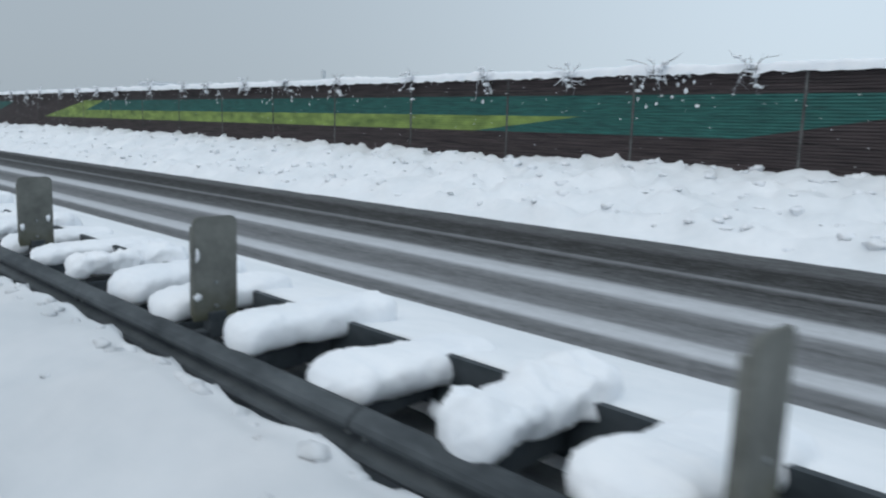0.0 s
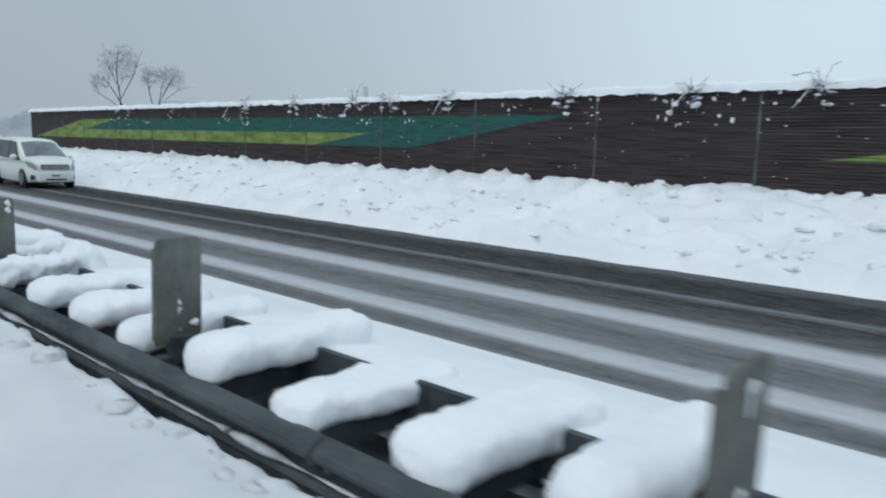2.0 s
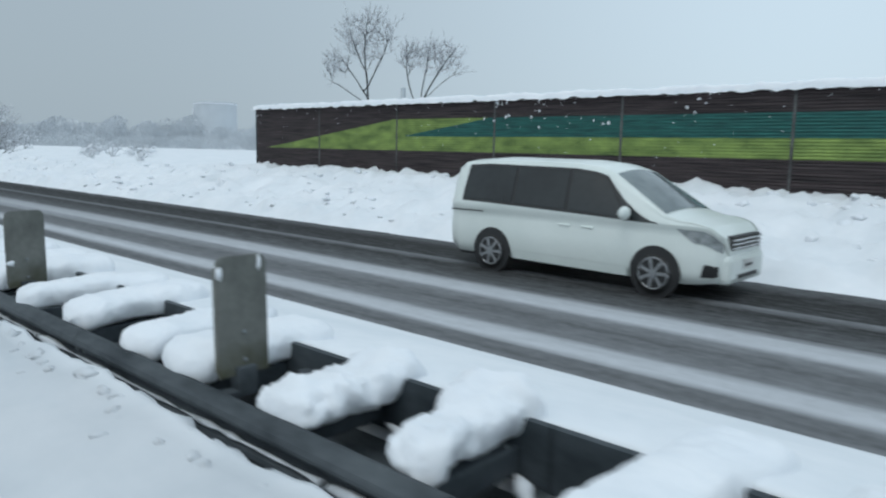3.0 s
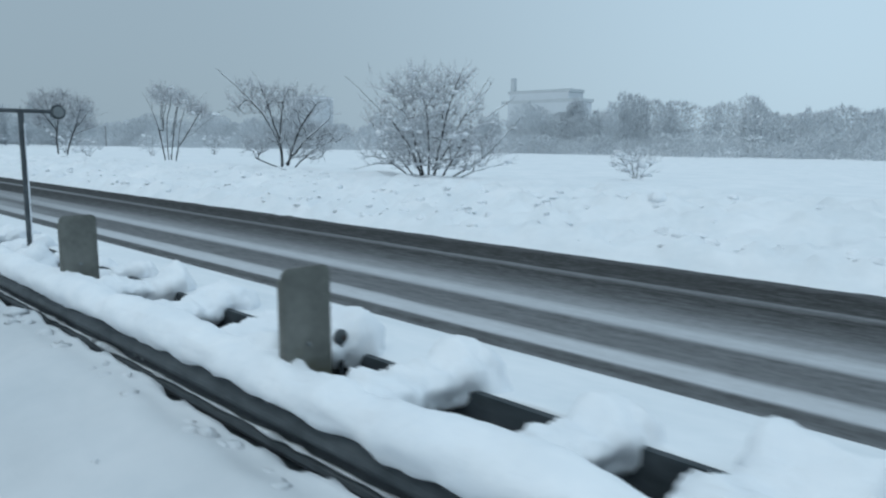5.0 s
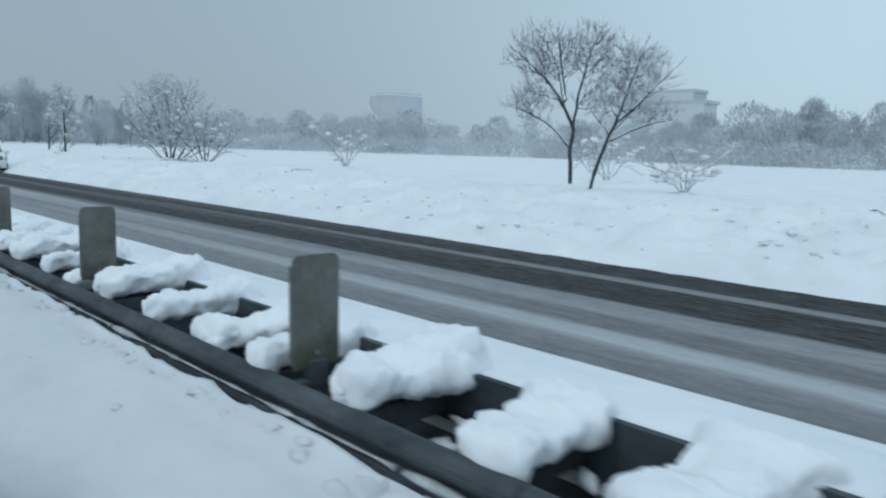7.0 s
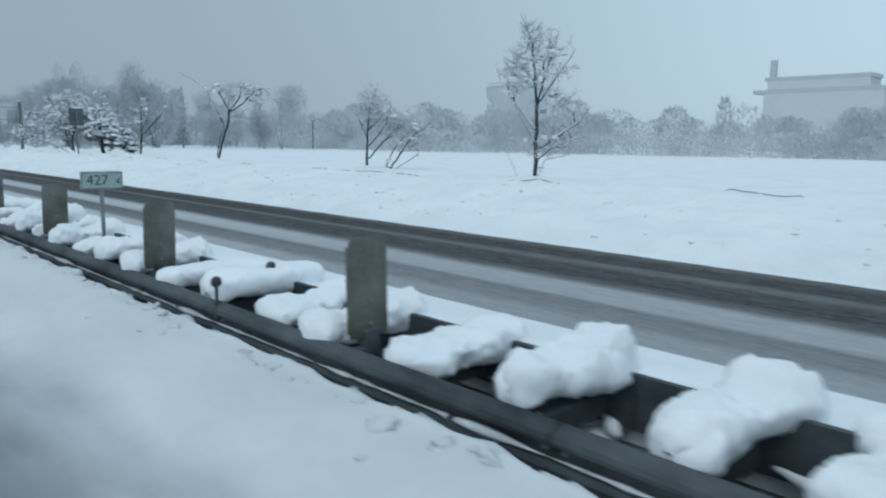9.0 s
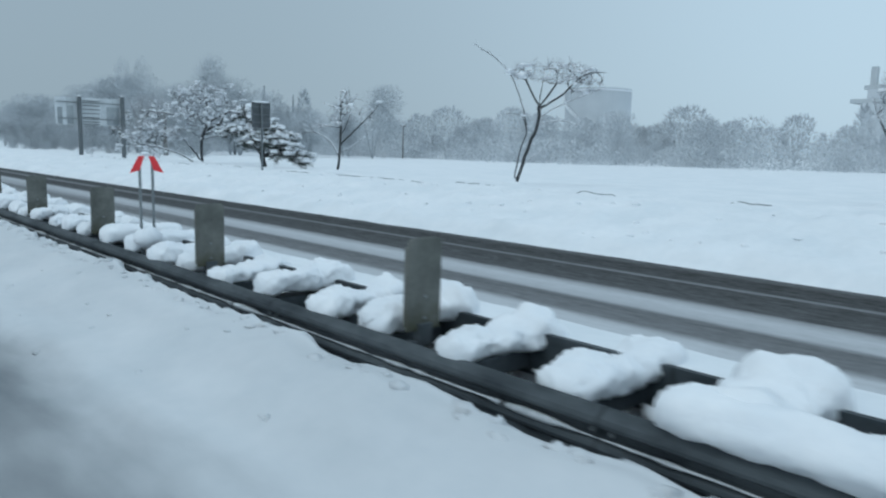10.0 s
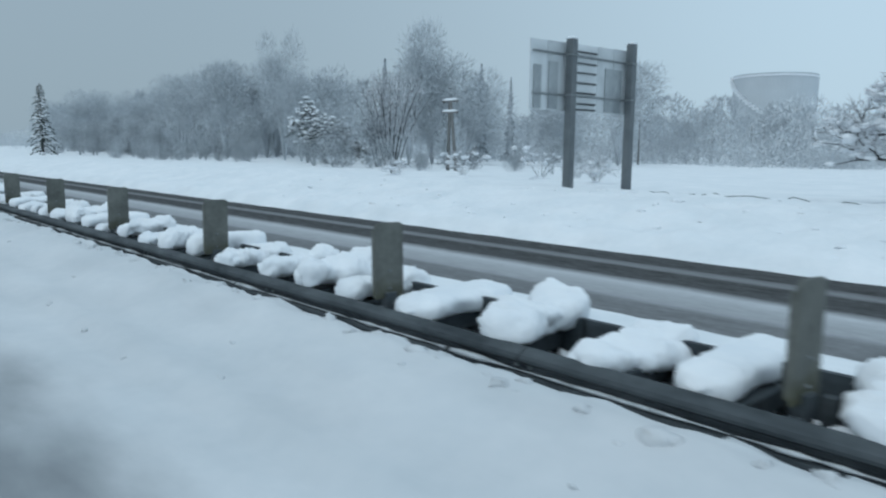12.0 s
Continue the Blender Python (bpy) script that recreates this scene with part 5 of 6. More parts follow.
# ---------------------------------------------------------------- far woods, rimed, with haze painted into their colours
def template(kind, seed):
    """A far tree as a cloud of thin twigs and clumps, one metre high: vertices and triangles."""
    rg = random.Random(seed)
    v, f = [], []

    def blade(p, q, w):
        n = len(v)
        s = (q - p).cross(Vector((rg.uniform(-1, 1), rg.uniform(-1, 1), rg.uniform(-1, 1)))).normalized() * w
        v.extend([p - s, p + s, q])
        f.append((n, n + 1, n + 2))

    if kind == "round":
        for k in range(7):
            a = rg.uniform(0, 6.28)
            d = Vector((math.cos(a) * rg.uniform(0.05, 0.30), math.sin(a) * rg.uniform(0.05, 0.30), 1))
            blade(Vector((0, 0, -0.02)), d * rg.uniform(0.6, 0.95), 0.012)
        for k in range(1700):
            a, t = rg.uniform(0, 6.28), rg.random() ** 0.8
            rr = 0.40 * math.sqrt(max(0.0, 1 - ((t - 0.42) / 0.60) ** 2)) * rg.random() ** 0.35 * (0.78 + 0.5 * noise.noise(Vector((math.cos(a) * 1.6, math.sin(a) * 1.6, t * 3.5 + seed))))
            c = Vector((math.cos(a) * rr, math.sin(a) * rr, 0.10 + 0.84 * t * (0.93 + 0.12 * noise.noise(Vector((math.cos(a) * 2, math.sin(a) * 2, seed))))))
            d = Vector((math.cos(a) * rr * 2 + rg.gauss(0, 0.3), math.sin(a) * rr * 2 + rg.gauss(0, 0.3), rg.uniform(0.3, 1.2))).normalized()
            blade(c, c + d * rg.uniform(0.035, 0.08), rg.uniform(0.003, 0.009))
    elif kind == "fine":
        for k in range(12):
            a = rg.uniform(0, 6.28)
            d = Vector((math.cos(a) * rg.uniform(0.05, 0.30), math.sin(a) * rg.uniform(0.05, 0.30), 1))
            blade(Vector((0, 0, -0.02)), d * rg.uniform(0.6, 0.95), 0.008)
        lobes = [(rg.uniform(0, 6.28), rg.uniform(0.05, 0.26), rg.uniform(0.3, 0.8), rg.uniform(0.13, 0.24)) for k in range(11)]
        for k in range(6500):
            a0, r0, h0, rr = rg.choice(lobes)
            d = Vector((rg.gauss(0, 1), rg.gauss(0, 1), rg.gauss(0.15, 1))).normalized()
            c = Vector((math.cos(a0) * r0, math.sin(a0) * r0, h0)) + d * rr * rg.random() ** 0.4
            if c.z < 0.03 or c.z > 1:
                continue
            n = (d + Vector((rg.gauss(0, 0.5), rg.gauss(0, 0.5), rg.gauss(0.4, 0.4)))).normalized()
            blade(c, c + n * rg.uniform(0.03, 0.08), rg.uniform(0.0012, 0.0032))
    elif kind == "thin":
        blade(Vector((0, 0, -0.02)), Vector((0.02, 0, 0.97)), 0.014)
        for k in range(520):
            a, t = rg.uniform(0, 6.28), rg.random()
            rr = 0.16 * (1 - t) ** 0.6 * rg.random() ** 0.5 + 0.02
            c = Vector((math.cos(a) * rr, math.sin(a) * rr, 0.2 + 0.78 * t))
            blade(c, c + Vector((math.cos(a) * 0.04, math.sin(a) * 0.04, rg.uniform(0.04, 0.1))), rg.uniform(0.004, 0.009))
    elif kind == "cone":
        blade(Vector((0, 0, -0.02)), Vector((0, 0, 1)), 0.012)
        for k in range(800):
            a, t = rg.uniform(0, 6.28), rg.random() ** 1.3
            rr = 0.21 * (1 - t) * (0.75 + 0.25 * math.sin(t * 50)) * rg.uniform(0.3, 1) + 0.005
            c = Vector((math.cos(a) * rr * 0.5, math.sin(a) * rr * 0.5, 0.08 + 0.9 * t))
            blade(c, Vector((math.cos(a) * rr, math.sin(a) * rr, c.z - 0.05 * rg.random())), rg.uniform(0.006, 0.014))
    else:
        for k in range(600):
            a, t = rg.uniform(0, 6.28), rg.random()
            rr = 0.75 * math.sqrt(max(0, 1 - t * t)) * rg.random() ** 0.4
            c = Vector((math.cos(a) * rr, math.sin(a) * rr, t * 0.85))
            d = Vector((rg.gauss(0, 0.5), rg.gauss(0, 0.5), rg.uniform(0.2, 1.0))).normalized()
            blade(c, c + d * rg.uniform(0.06, 0.14), rg.uniform(0.005, 0.013))
    return np.array([tuple(q) for q in v], dtype=np.float32), np.array(f, dtype=np.int32)


KINDS = {k: [template(k, 300 + 7 * i + 50 * j) for i in range(4)] for j, k in enumerate(("round", "thin", "cone", "bush", "fine"))}


def woods(name, places, mat, label):
    """Many far trees in one mesh. places: (x, y, z, height, width factor, kind)."""
    rg = random.Random(len(places))
    vs, fs, n = [], [], 0
    for x, y, z, h, wf, kind in places:
        v, f = KINDS[kind][rg.randrange(4)]
        a = rg.uniform(0, 6.28)
        c, s = math.cos(a), math.sin(a)
        m = np.array([[c * h * wf, -s * h * wf, 0], [s * h * wf, c * h * wf, 0], [0, 0, h]], dtype=np.float32)
        vs.append(v @ m.T + np.array([x, y, z], dtype=np.float32))
        fs.append(f + n)
        n += len(v)
    V, F = np.concatenate(vs), np.concatenate(fs)
    me = bpy.data.meshes.new(name)
    me.vertices.add(len(V))
    me.vertices.foreach_set("co", V.ravel())
    me.loops.add(F.size)
    me.loops.foreach_set("vertex_index", F.ravel())
    me.polygons.add(len(F))
    me.polygons.foreach_set("loop_start", np.arange(0, F.size, 3, dtype=np.int32))
    me.materials.append(mat)
    me.update()
    me.validate()
    return tagged(new(name, me), label, "woods", kind="stuff")


# palest twigs and bark: haze of the greatest distance put into the colour
FARWOOD = material("frost_haze_distant_twigs", (0.55, 0.58, 0.61), (0.72, 0.745, 0.77), 0.05, 0.95, 0.1, 0.6, spec=0.0)
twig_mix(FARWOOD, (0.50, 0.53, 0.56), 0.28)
rw = random.Random(91)
near_wood, far_wood = [], []
# wood by the verge at the walk's end
for k in range(84):
    x = -326 - rw.random() * 230
    y = 44 + rw.random() * 30 + max(0, (-326 - x)) * 0.05
    near_wood.append((x, y, 0.2, rw.uniform(7.5, 13.0) + 3.0 * smooth01((-360 - x) / 30), rw.uniform(0.9, 1.4), rw.choice(["fine"] * 8 + ["cone", "thin"])))
near_wood += [(-342.5, 60.0, 0.2, 10.5, 0.8, "cone"), (-363.9, 42.2, 0.3, 16.2, 0.50, "fine"), (-342.3, 44.3, 0.3, 14.6, 0.62, "fine"), (-358, 41, 0.3, 11.0, 0.9, "fine"), (-385, 45, 0.3, 14.5, 1.2, "fine"), (-396, 46, 0.3, 15.0, 1.2, "fine"), (-407, 47, 0.3, 14, 1.2, "fine"), (-430, 50, 0.3, 13, 1.3, "fine")]
# the first row: lower, loose clumps with gaps
for k in range(24):
    x = -322 - rw.random() * 120
    near_wood.append((x, 31 + rw.random() * 8, 0.2, rw.uniform(3.4, 7.0), rw.uniform(0.75, 1.25), rw.choice(["fine"] * 6 + ["round", "cone"])))
for k in range(46):
    near_wood.append((-305 - rw.random() * 80, 25 + rw.random() * 9, 0.3, rw.uniform(1.2, 2.8), rw.uniform(0.8, 1.4), rw.choice(["fine", "fine", "round"])))
# taller grove and long belt behind the field
for k in range(26):
    far_wood.append((-160 - rw.random() * 52, 122 + rw.random() * 22, 0.0, rw.uniform(8.5, 13.5), rw.uniform(0.7, 1.0), rw.choice(["round", "round", "thin"])))
for k in range(430):
    x = -20 - rw.random() * 520
    y = 120 + rw.random() * 55 - 30 * smooth01((-250 - x) / 80)
    far_wood.append((x, y, 0.0, rw.uniform(5.5, 10.5) * (1.25 if rw.random() < 0.12 else 1), rw.uniform(0.9, 1.5), rw.choice(["round"] * 5 + ["thin", "bush", "bush", "bush"])))
for k in range(300):
    x = -20 - rw.random() * 520
    far_wood.append((x, 112 + rw.random() * 12 - 30 * smooth01((-250 - x) / 80), 0.0, rw.uniform(2.5, 5), rw.uniform(1.2, 2.2), "bush"))
for k in range(110):
    y = 62 + rw.random() * 60
    far_wood.append((-320 - y * 1.0 - rw.random() * 190, y, 0.0, rw.uniform(7, 11), rw.uniform(1.0, 1.5), rw.choice(["round", "round", "bush"])))
for k in range(70):
    far_wood.append((-480 - rw.random() * 500, 60 + rw.random() * 160, 0.0, rw.uniform(8, 14), rw.uniform(1.0, 1.6), rw.choice(["round", "round", "bush"])))
woods("frost_haze_wood", [q for q in near_wood if q[1] < 40], HAZEWOOD, "dense wood of frosted bare trees beyond the verge, paled by painted haze")
woods("second_row_wood", [q for q in near_wood if q[1] >= 40], MIDWOOD, "frosted bare trees behind the first row, paler with painted haze")
woods("distant_wood", far_wood, FARWOOD, "frosted tree belt behind the snowfield, palest with painted haze")


# ---------------------------------------------------------------- delineator poles, marker posts and signs
AMBER = plain("amber_reflector", (0.035, 0.018, 0.015), 0.3)


def delineator(x, y=0.04):
    g = thing("delineator_pole", pose(x, y, 0), "dark T-shaped delineator pole with two round reflectors", "delineator", "delineator poles in the median")
    bm = bmesh.new()
    tube(bm, [Vector((0, 0, 0.15)), Vector((0, 0, 2.36))], [0.032, 0.032], 12)
    part("pole", bm, STEEL, g)
    bm = bmesh.new()
    tube(bm, [Vector((0, -0.36, 2.35)), Vector((0, 0.36, 2.35))], [0.024, 0.024], 10)
    part("arm", bm, STEEL, g)
    for sx in (-1, 1):
        bm = bmesh.new()
        bmesh.ops.create_cone(bm, cap_ends=True, segments=24, radius1=0.085, radius2=0.085, depth=0.05, matrix=pose(0, sx * 0.40, 2.35, 0, 90, 0))
        bmesh.ops.bevel(bm, geom=list(bm.edges), offset=0.008, segments=2, affect="EDGES")
        r = part("reflector", bm, STEEL, g, "round dark reflector housing")
        bm = bmesh.new()
        bmesh.ops.create_cone(bm, cap_ends=True, segments=24, radius1=0.065, radius2=0.062, depth=0.012, matrix=pose(0.030, sx * 0.40, 2.35, 0, 90, 0))
        part("lens", bm, AMBER if sx < 0 else STEEL_LIGHT, r, "dark amber lens" if sx < 0 else "pale grey lens")
    s = Soup()
    s.tube([Vector((0.012, 0.02, 0.45 + k * 0.11)) for k in range(17)], [0.012 + 0.016 * abs(nz(k * 0.8, x)) for k in range(17)], 7)
    child("snow_crust", s.mesh("snow_crust", SNOW_LUMP), g, "thin crust of snow on one side")
    s = Soup()
    heap = 0.55 if -130 < x < -120 else 1.0
    s.blob((0.10, 0.02, 0.56 + 0.06 * heap), 0.34 * heap, 0.24, 0.32 * heap, x, 18, 12, 0.6)
    s.blob((-0.20, -0.02, 0.52), 0.30 * heap, 0.22, 0.20 * heap, x + 3, 16, 10, 0.6)
    child("snow_mound", s.mesh("snow_mound", SNOW_LUMP), g, "heap of snow round the foot")


for x in (-54.05, -125.8, -203.7, -275.8):
    delineator(x)

SIGN_FACE = material("pale_green_sign_face", (0.30, 0.37, 0.36), (0.40, 0.47, 0.46), 4.0, 0.5, 0.05, 30.0)
SIGN_DARK = plain("dark_green_lettering", (0.02, 0.07, 0.06))
RED = material("fluorescent_red_plastic", (0.75, 0.03, 0.04), (0.9, 0.06, 0.07), 6.0, 0.45, 0.05, 40.0)


def letters(parent, text, size, m, mat, name="lettering"):
    """Flat letters with a little depth, turned into a mesh."""
    cu = bpy.data.curves.new(name, "FONT")
    cu.body, cu.size, cu.extrude = text, size, 0.0015
    cu.align_x, cu.align_y = "CENTER", "CENTER"
    tmp = bpy.data.objects.new(name, cu)
    me = bpy.data.meshes.new_from_object(tmp)
    bpy.data.objects.remove(tmp)
    me.materials.clear()
    me.materials.append(mat)
    me.transform(m)
    return child(name, me, parent)


def kilometre_sign(x, last, cap, y=0.05):
    g = thing("kilometre_sign", pose(x, y, 0), "pale kilometre sign reading 427 on a thin grey pole", "road sign", "kilometre signs in the median")
    bm = bmesh.new()
    tube(bm, [Vector((-0.03, 0, 0.1)), Vector((-0.03, 0, 1.30))], [0.026, 0.026], 12)
    part("pole", bm, STEEL_LIGHT, g)
    bm = bmesh.new()
    box(bm, -0.012, 0.012, -0.27, 0.27, 1.30, 1.53, 0.006)
    pn = part("panel", bm, SIGN_FACE, g)
    for y0, y1, z0, z1 in ((-0.262, 0.262, 1.516, 1.524), (-0.262, 0.262, 1.306, 1.314), (-0.262, -0.254, 1.315, 1.515), (0.254, 0.262, 1.315, 1.515)):
        bm = bmesh.new()
        box(bm, 0.0125, 0.015, y0, y1, z0, z1)
        part("border", bm, SIGN_DARK, pn)
    face = Matrix(((0, 0, 1, 0.0135), (1, 0, 0, -0.06), (0, 1, 0, 1.415), (0, 0, 0, 1)))
    letters(pn, "427", 0.19, face, SIGN_DARK)
    letters(pn, last, 0.13, Matrix(((0, 0, 1, 0.0135), (1, 0, 0, 0.19), (0, 1, 0, 1.395), (0, 0, 0, 1))), SIGN_DARK)
    s = Soup()
    s.blob((0, -0.03, 1.53 + cap * 0.55), 0.03 + 0.8 * cap, 0.26, cap, x, 14, 8, 0.35)
    if cap > 0.05:
        s.blob((0.0, -0.29, 1.49), 0.08, 0.07, 0.15, x + 1, 12, 7, 0.3)
    child("snow_cap", s.mesh("snow_cap", SNOW_LUMP), g, "cap of snow on the sign")


kilometre_sign(-25.95, ".2", 0.035)
kilometre_sign(-130.05, ".3", 0.085)
kilometre_sign(-221.95, ".4", 0.02)


def arrow_marker(x, y=0.03):
    g = thing("arrow_marker", pose(x, y, 0), "pair of thin posts with red arrow blades, snow on top", "road marker", "red arrow markers in the median")
    for dy in (-0.09, 0.09):
        bm = bmesh.new()
        tube(bm, [Vector((0, dy, 0.2)), Vector((0, dy, 1.72))], [0.02, 0.02], 10)
        part("post", bm, STEEL_LIGHT, g)
    for sy in (-1, 1):
        prof = [(sy * 0.03, 1.80), (sy * 0.11, 1.80), (sy * 0.24, 1.56), (sy * 0.10, 1.60)]
        me = extrude(prof if sy > 0 else prof[::-1], 0.022, 0.034, "arrow_blade", RED)
        child("arrow_blade", me, g, "bright red slanted blade")
    for z, rx, ry, rz in ((1.83, 0.05, 0.07, 0.09 if x > -100 else 0.03), (0.62, 0.16, 0.2, 0.16)):
        s = Soup()
        s.blob((0, 0, z), rx, ry, rz, x, 12, 7, 0.35)
        child("snow_clump", s.mesh("snow_clump", SNOW_LUMP), g, "clump of snow on the posts")


arrow_marker(-14.3)
arrow_marker(-246.12)

# small dark-headed road studs on low posts
for x, y, z in ((-120.2, 0.40, 0.02), (-218.15, 0.385, 0.03), (-218.02, -0.27, -0.03)):
    g = thing("marker_post", pose(x, y, z), "short dark marker post with an amber reflector", "road marker", "marker posts in the median")
    bm = bmesh.new()
    tube(bm, [Vector((0, 0, 0.1 if y > 0 else 0.46)), Vector((0, 0, 0.66))], [0.018, 0.018], 8)
    part("post", bm, STEEL, g)
    bm = bmesh.new()
    bmesh.ops.create_uvsphere(bm, u_segments=14, v_segments=8, radius=0.055, matrix=pose(0, 0, 0.68) @ Matrix.Diagonal((0.7, 1, 1, 1)))
    hd = part("head", bm, STEEL, g, "round dark head", True)
    bm = bmesh.new()
    bmesh.ops.create_cone(bm, cap_ends=True, segments=16, radius1=0.02, radius2=0.018, depth=0.012, matrix=pose(0.036, 0, 0.68, 0, 90, 0))
    part("reflector", bm, AMBER, hd, "amber reflector")

BACK = material("grey_sign_back", (0.55, 0.58, 0.60), (0.68, 0.71, 0.73), 1.5, 0.6, 0.1, 20.0)
POSTGREY = material("grey_painted_steel_post", (0.09, 0.105, 0.115), (0.15, 0.165, 0.175), 2.0, 0.6, 0.15, 20.0)
MIDBACK = material("stained_sign_back", (0.46, 0.49, 0.51), (0.60, 0.63, 0.65), 1.5, 0.6, 0.1, 20.0)
DARKBACK = material("dark_sign_back", (0.05, 0.06, 0.065), (0.10, 0.11, 0.12), 2.0, 0.6, 0.1, 20.0)


DARKSTAIN = material("wet_stained_sign_back", (0.20, 0.225, 0.24), (0.42, 0.45, 0.47), 1.2, 0.6, 0.1, 9.0, stretch=(1, 1, 0.5))


def gantry_sign():
    g = thing("motorway_sign", pose(-297.95, 0, 0), "back of a large motorway sign on two grey posts", "road sign")
    for y, z in ((14.15, 5.48), (17.44, 5.64)):
        bm = bmesh.new()
        box(bm, -0.135, 0.135, y - 0.135, y + 0.135, 0.2, z, 0.03)
        p = part("post", bm, POSTGREY, g)
        s = Soup()
        s.blob((0, y, z + 0.02), 0.17, 0.17, 0.06, y, 10, 6, 0.3)
        child("snow_cap", s.mesh("snow_cap", SNOW_LUMP), p, "small cap of snow")
        for zz in (3.72, 4.95):
            bm = bmesh.new()
            box(bm, -0.18, 0.15, y - 0.16, y + 0.16, zz, zz + 0.06, 0.006)
            part("clamp", bm, STEEL_LIGHT, p, "pale steel clamp")
    edges = [12.45, 13.25, 14.15, 15.85, 16.75, 17.5]
    for k, (y0, y1) in enumerate(zip(edges, edges[1:])):
        bm = bmesh.new()
        box(bm, -0.27, -0.235, y0, y1 - 0.012, 3.26, 5.36 + 0.02 * k, 0.008)
        part("panel", bm, (BACK, MIDBACK, BACK, MIDBACK, MIDBACK)[k], g)
    for z in (3.33, 3.52, 3.86, 4.18, 4.50, 4.80, 5.02, 5.16):
        bm = bmesh.new()
        box(bm, -0.23, -0.175, 14.42, 15.72, z - 0.028, z + 0.028, 0.008)
        part("stiffener", bm, DARKBACK, g)
    for y0, y1 in ((12.6, 12.95), (13.3, 13.75), (16.25, 17.2)):
        bm = bmesh.new()
        box(bm, -0.228, -0.20, y0, y1, 3.3, 4.75 if y0 > 13 else 4.6, 0.006)
        part("stained_strip", bm, DARKSTAIN, g, "dark wet stain strip on the panel back")
    for z in (3.72, 4.98):
        bm = bmesh.new()
        box(bm, -0.231, -0.168, 12.55, 17.46, z, z + 0.06, 0.01)
        part("rail", bm, STEEL_LIGHT, g)


gantry_sign()

g = thing("verge_sign", pose(-268.14, 13.84, 0), "dark back of an upright verge sign on one post", "road sign")
bm = bmesh.new()
tube(bm, [Vector((0, 0, 0.3)), Vector((0, 0, 4.02))], [0.055, 0.055], 12)
part("post", bm, POSTGREY, g)
bm = bmesh.new()
box(bm, -0.10, -0.065, -0.50, 0.50, 2.84, 4.07, 0.015)
part("board", bm, DARKBACK, g)
for z in (3.1, 3.48, 3.85):
    bm = bmesh.new()
    box(bm, -0.064, -0.03, -0.47, 0.47, z - 0.03, z + 0.03, 0.008)
    part("stiffener", bm, POSTGREY, g)
s = Soup()
s.blob((-0.08, 0, 4.09), 0.08, 0.47, 0.05, 3, 12, 6, 0.3)
child("snow_cap", s.mesh("snow_cap", SNOW_LUMP), g, "strip of snow on the top edge")

# half-buried cable along the verge
g = thing("verge_cable", pose(0, 0, 0), "dark cable fence almost buried in the snow", "fence")
for x0, x1 in ((-141.5, -142.6), (-159, -160.2), (-163.5, -164.2), (-167, -168.5), (-188, -190), (-194.5, -196.4), (-201.3, -202.5), (-205.8, -206.6), (-209.6, -211.0), (-213.4, -215.0), (-217.8, -219.9),
               (-224.7, -227.4), (-231.0, -238.6), (-243, -244.2), (-247.5, -249), (-252, -254.5), (-255.9, -266.8), (-269.3, -271.3), (-272.3, -275.6), (-276.3, -282.4), (-282.9, -288.4), (-289.1, -291.0), (-291.1, -293.8), (-294.1, -294.8)):
    bm = bmesh.new()
    low = 0.82 if x0 < -203 else 0.0
    pts = [Vector((x0 + (x1 - x0) * k / 8, 13.84, 0)) for k in range(9)]
    for k, p in enumerate(pts):
        p.z = max(low + 0.03 * nz(p.x * 0.2, 5), ground_z(p.x, p.y) + 0.012)
    pts[0].z -= 0.04
    pts[-1].z -= 0.04
    tube(bm, pts, [0.011] * 9, 6)
    part("cable", bm, STEEL, g)

# power poles
WOOD = material("weathered_pole_wood", (0.10, 0.10, 0.10), (0.22, 0.22, 0.215), 2.0, 0.85, 0.4, 18.0, stretch=(1, 1, 0.2))


def power_pole(x, y, h, frame_legs, arms):
    g = thing("power_pole", pose(x, y, 0.2), "weathered wooden power pole with snow on its crossarm", "pole", "power poles beyond the verge")
    for dx0, dx1 in (((-0.2, -0.05), (0.75, 0.05)) if frame_legs else ((0, 0),)):
        bm = bmesh.new()
        tube(bm, [Vector((dx0, 0, -0.5)), Vector((dx1, 0, h))], [0.13, 0.09], 10)
        part("leg", bm, WOOD, g)
    for k in range(arms):
        z = h - 0.15 - 0.75 * k
        bm = bmesh.new()
        box(bm, -0.75, 0.75, -0.06, 0.06, z, z + 0.12, 0.01)
        a = part("crossarm", bm, WOOD, g)
        s = Soup()
        s.blob((0, 0, z + 0.17), 0.78, 0.12, 0.10, k + x, 14, 6, 0.25)
        child("snow", s.mesh("snow", SNOW_LUMP), a, "ridge of snow")
        for xx in (-0.65, 0, 0.65):
            bm = bmesh.new()
            tube(bm, [Vector((xx, 0.0, z - 0.14)), Vector((xx, 0, z - 0.001))], [0.04, 0.05], 8)
            part("insulator", bm, STEEL_LIGHT, a)


power_pole(-320.3, 29.7, 5.15, True, 2)
power_pole(-337.2, 79.2, 5.95, False, 1)
power_pole(-340.4, 105.0, 5.5, False, 1)
power_pole(-349.6, 138.0, 7.4, False, 1)

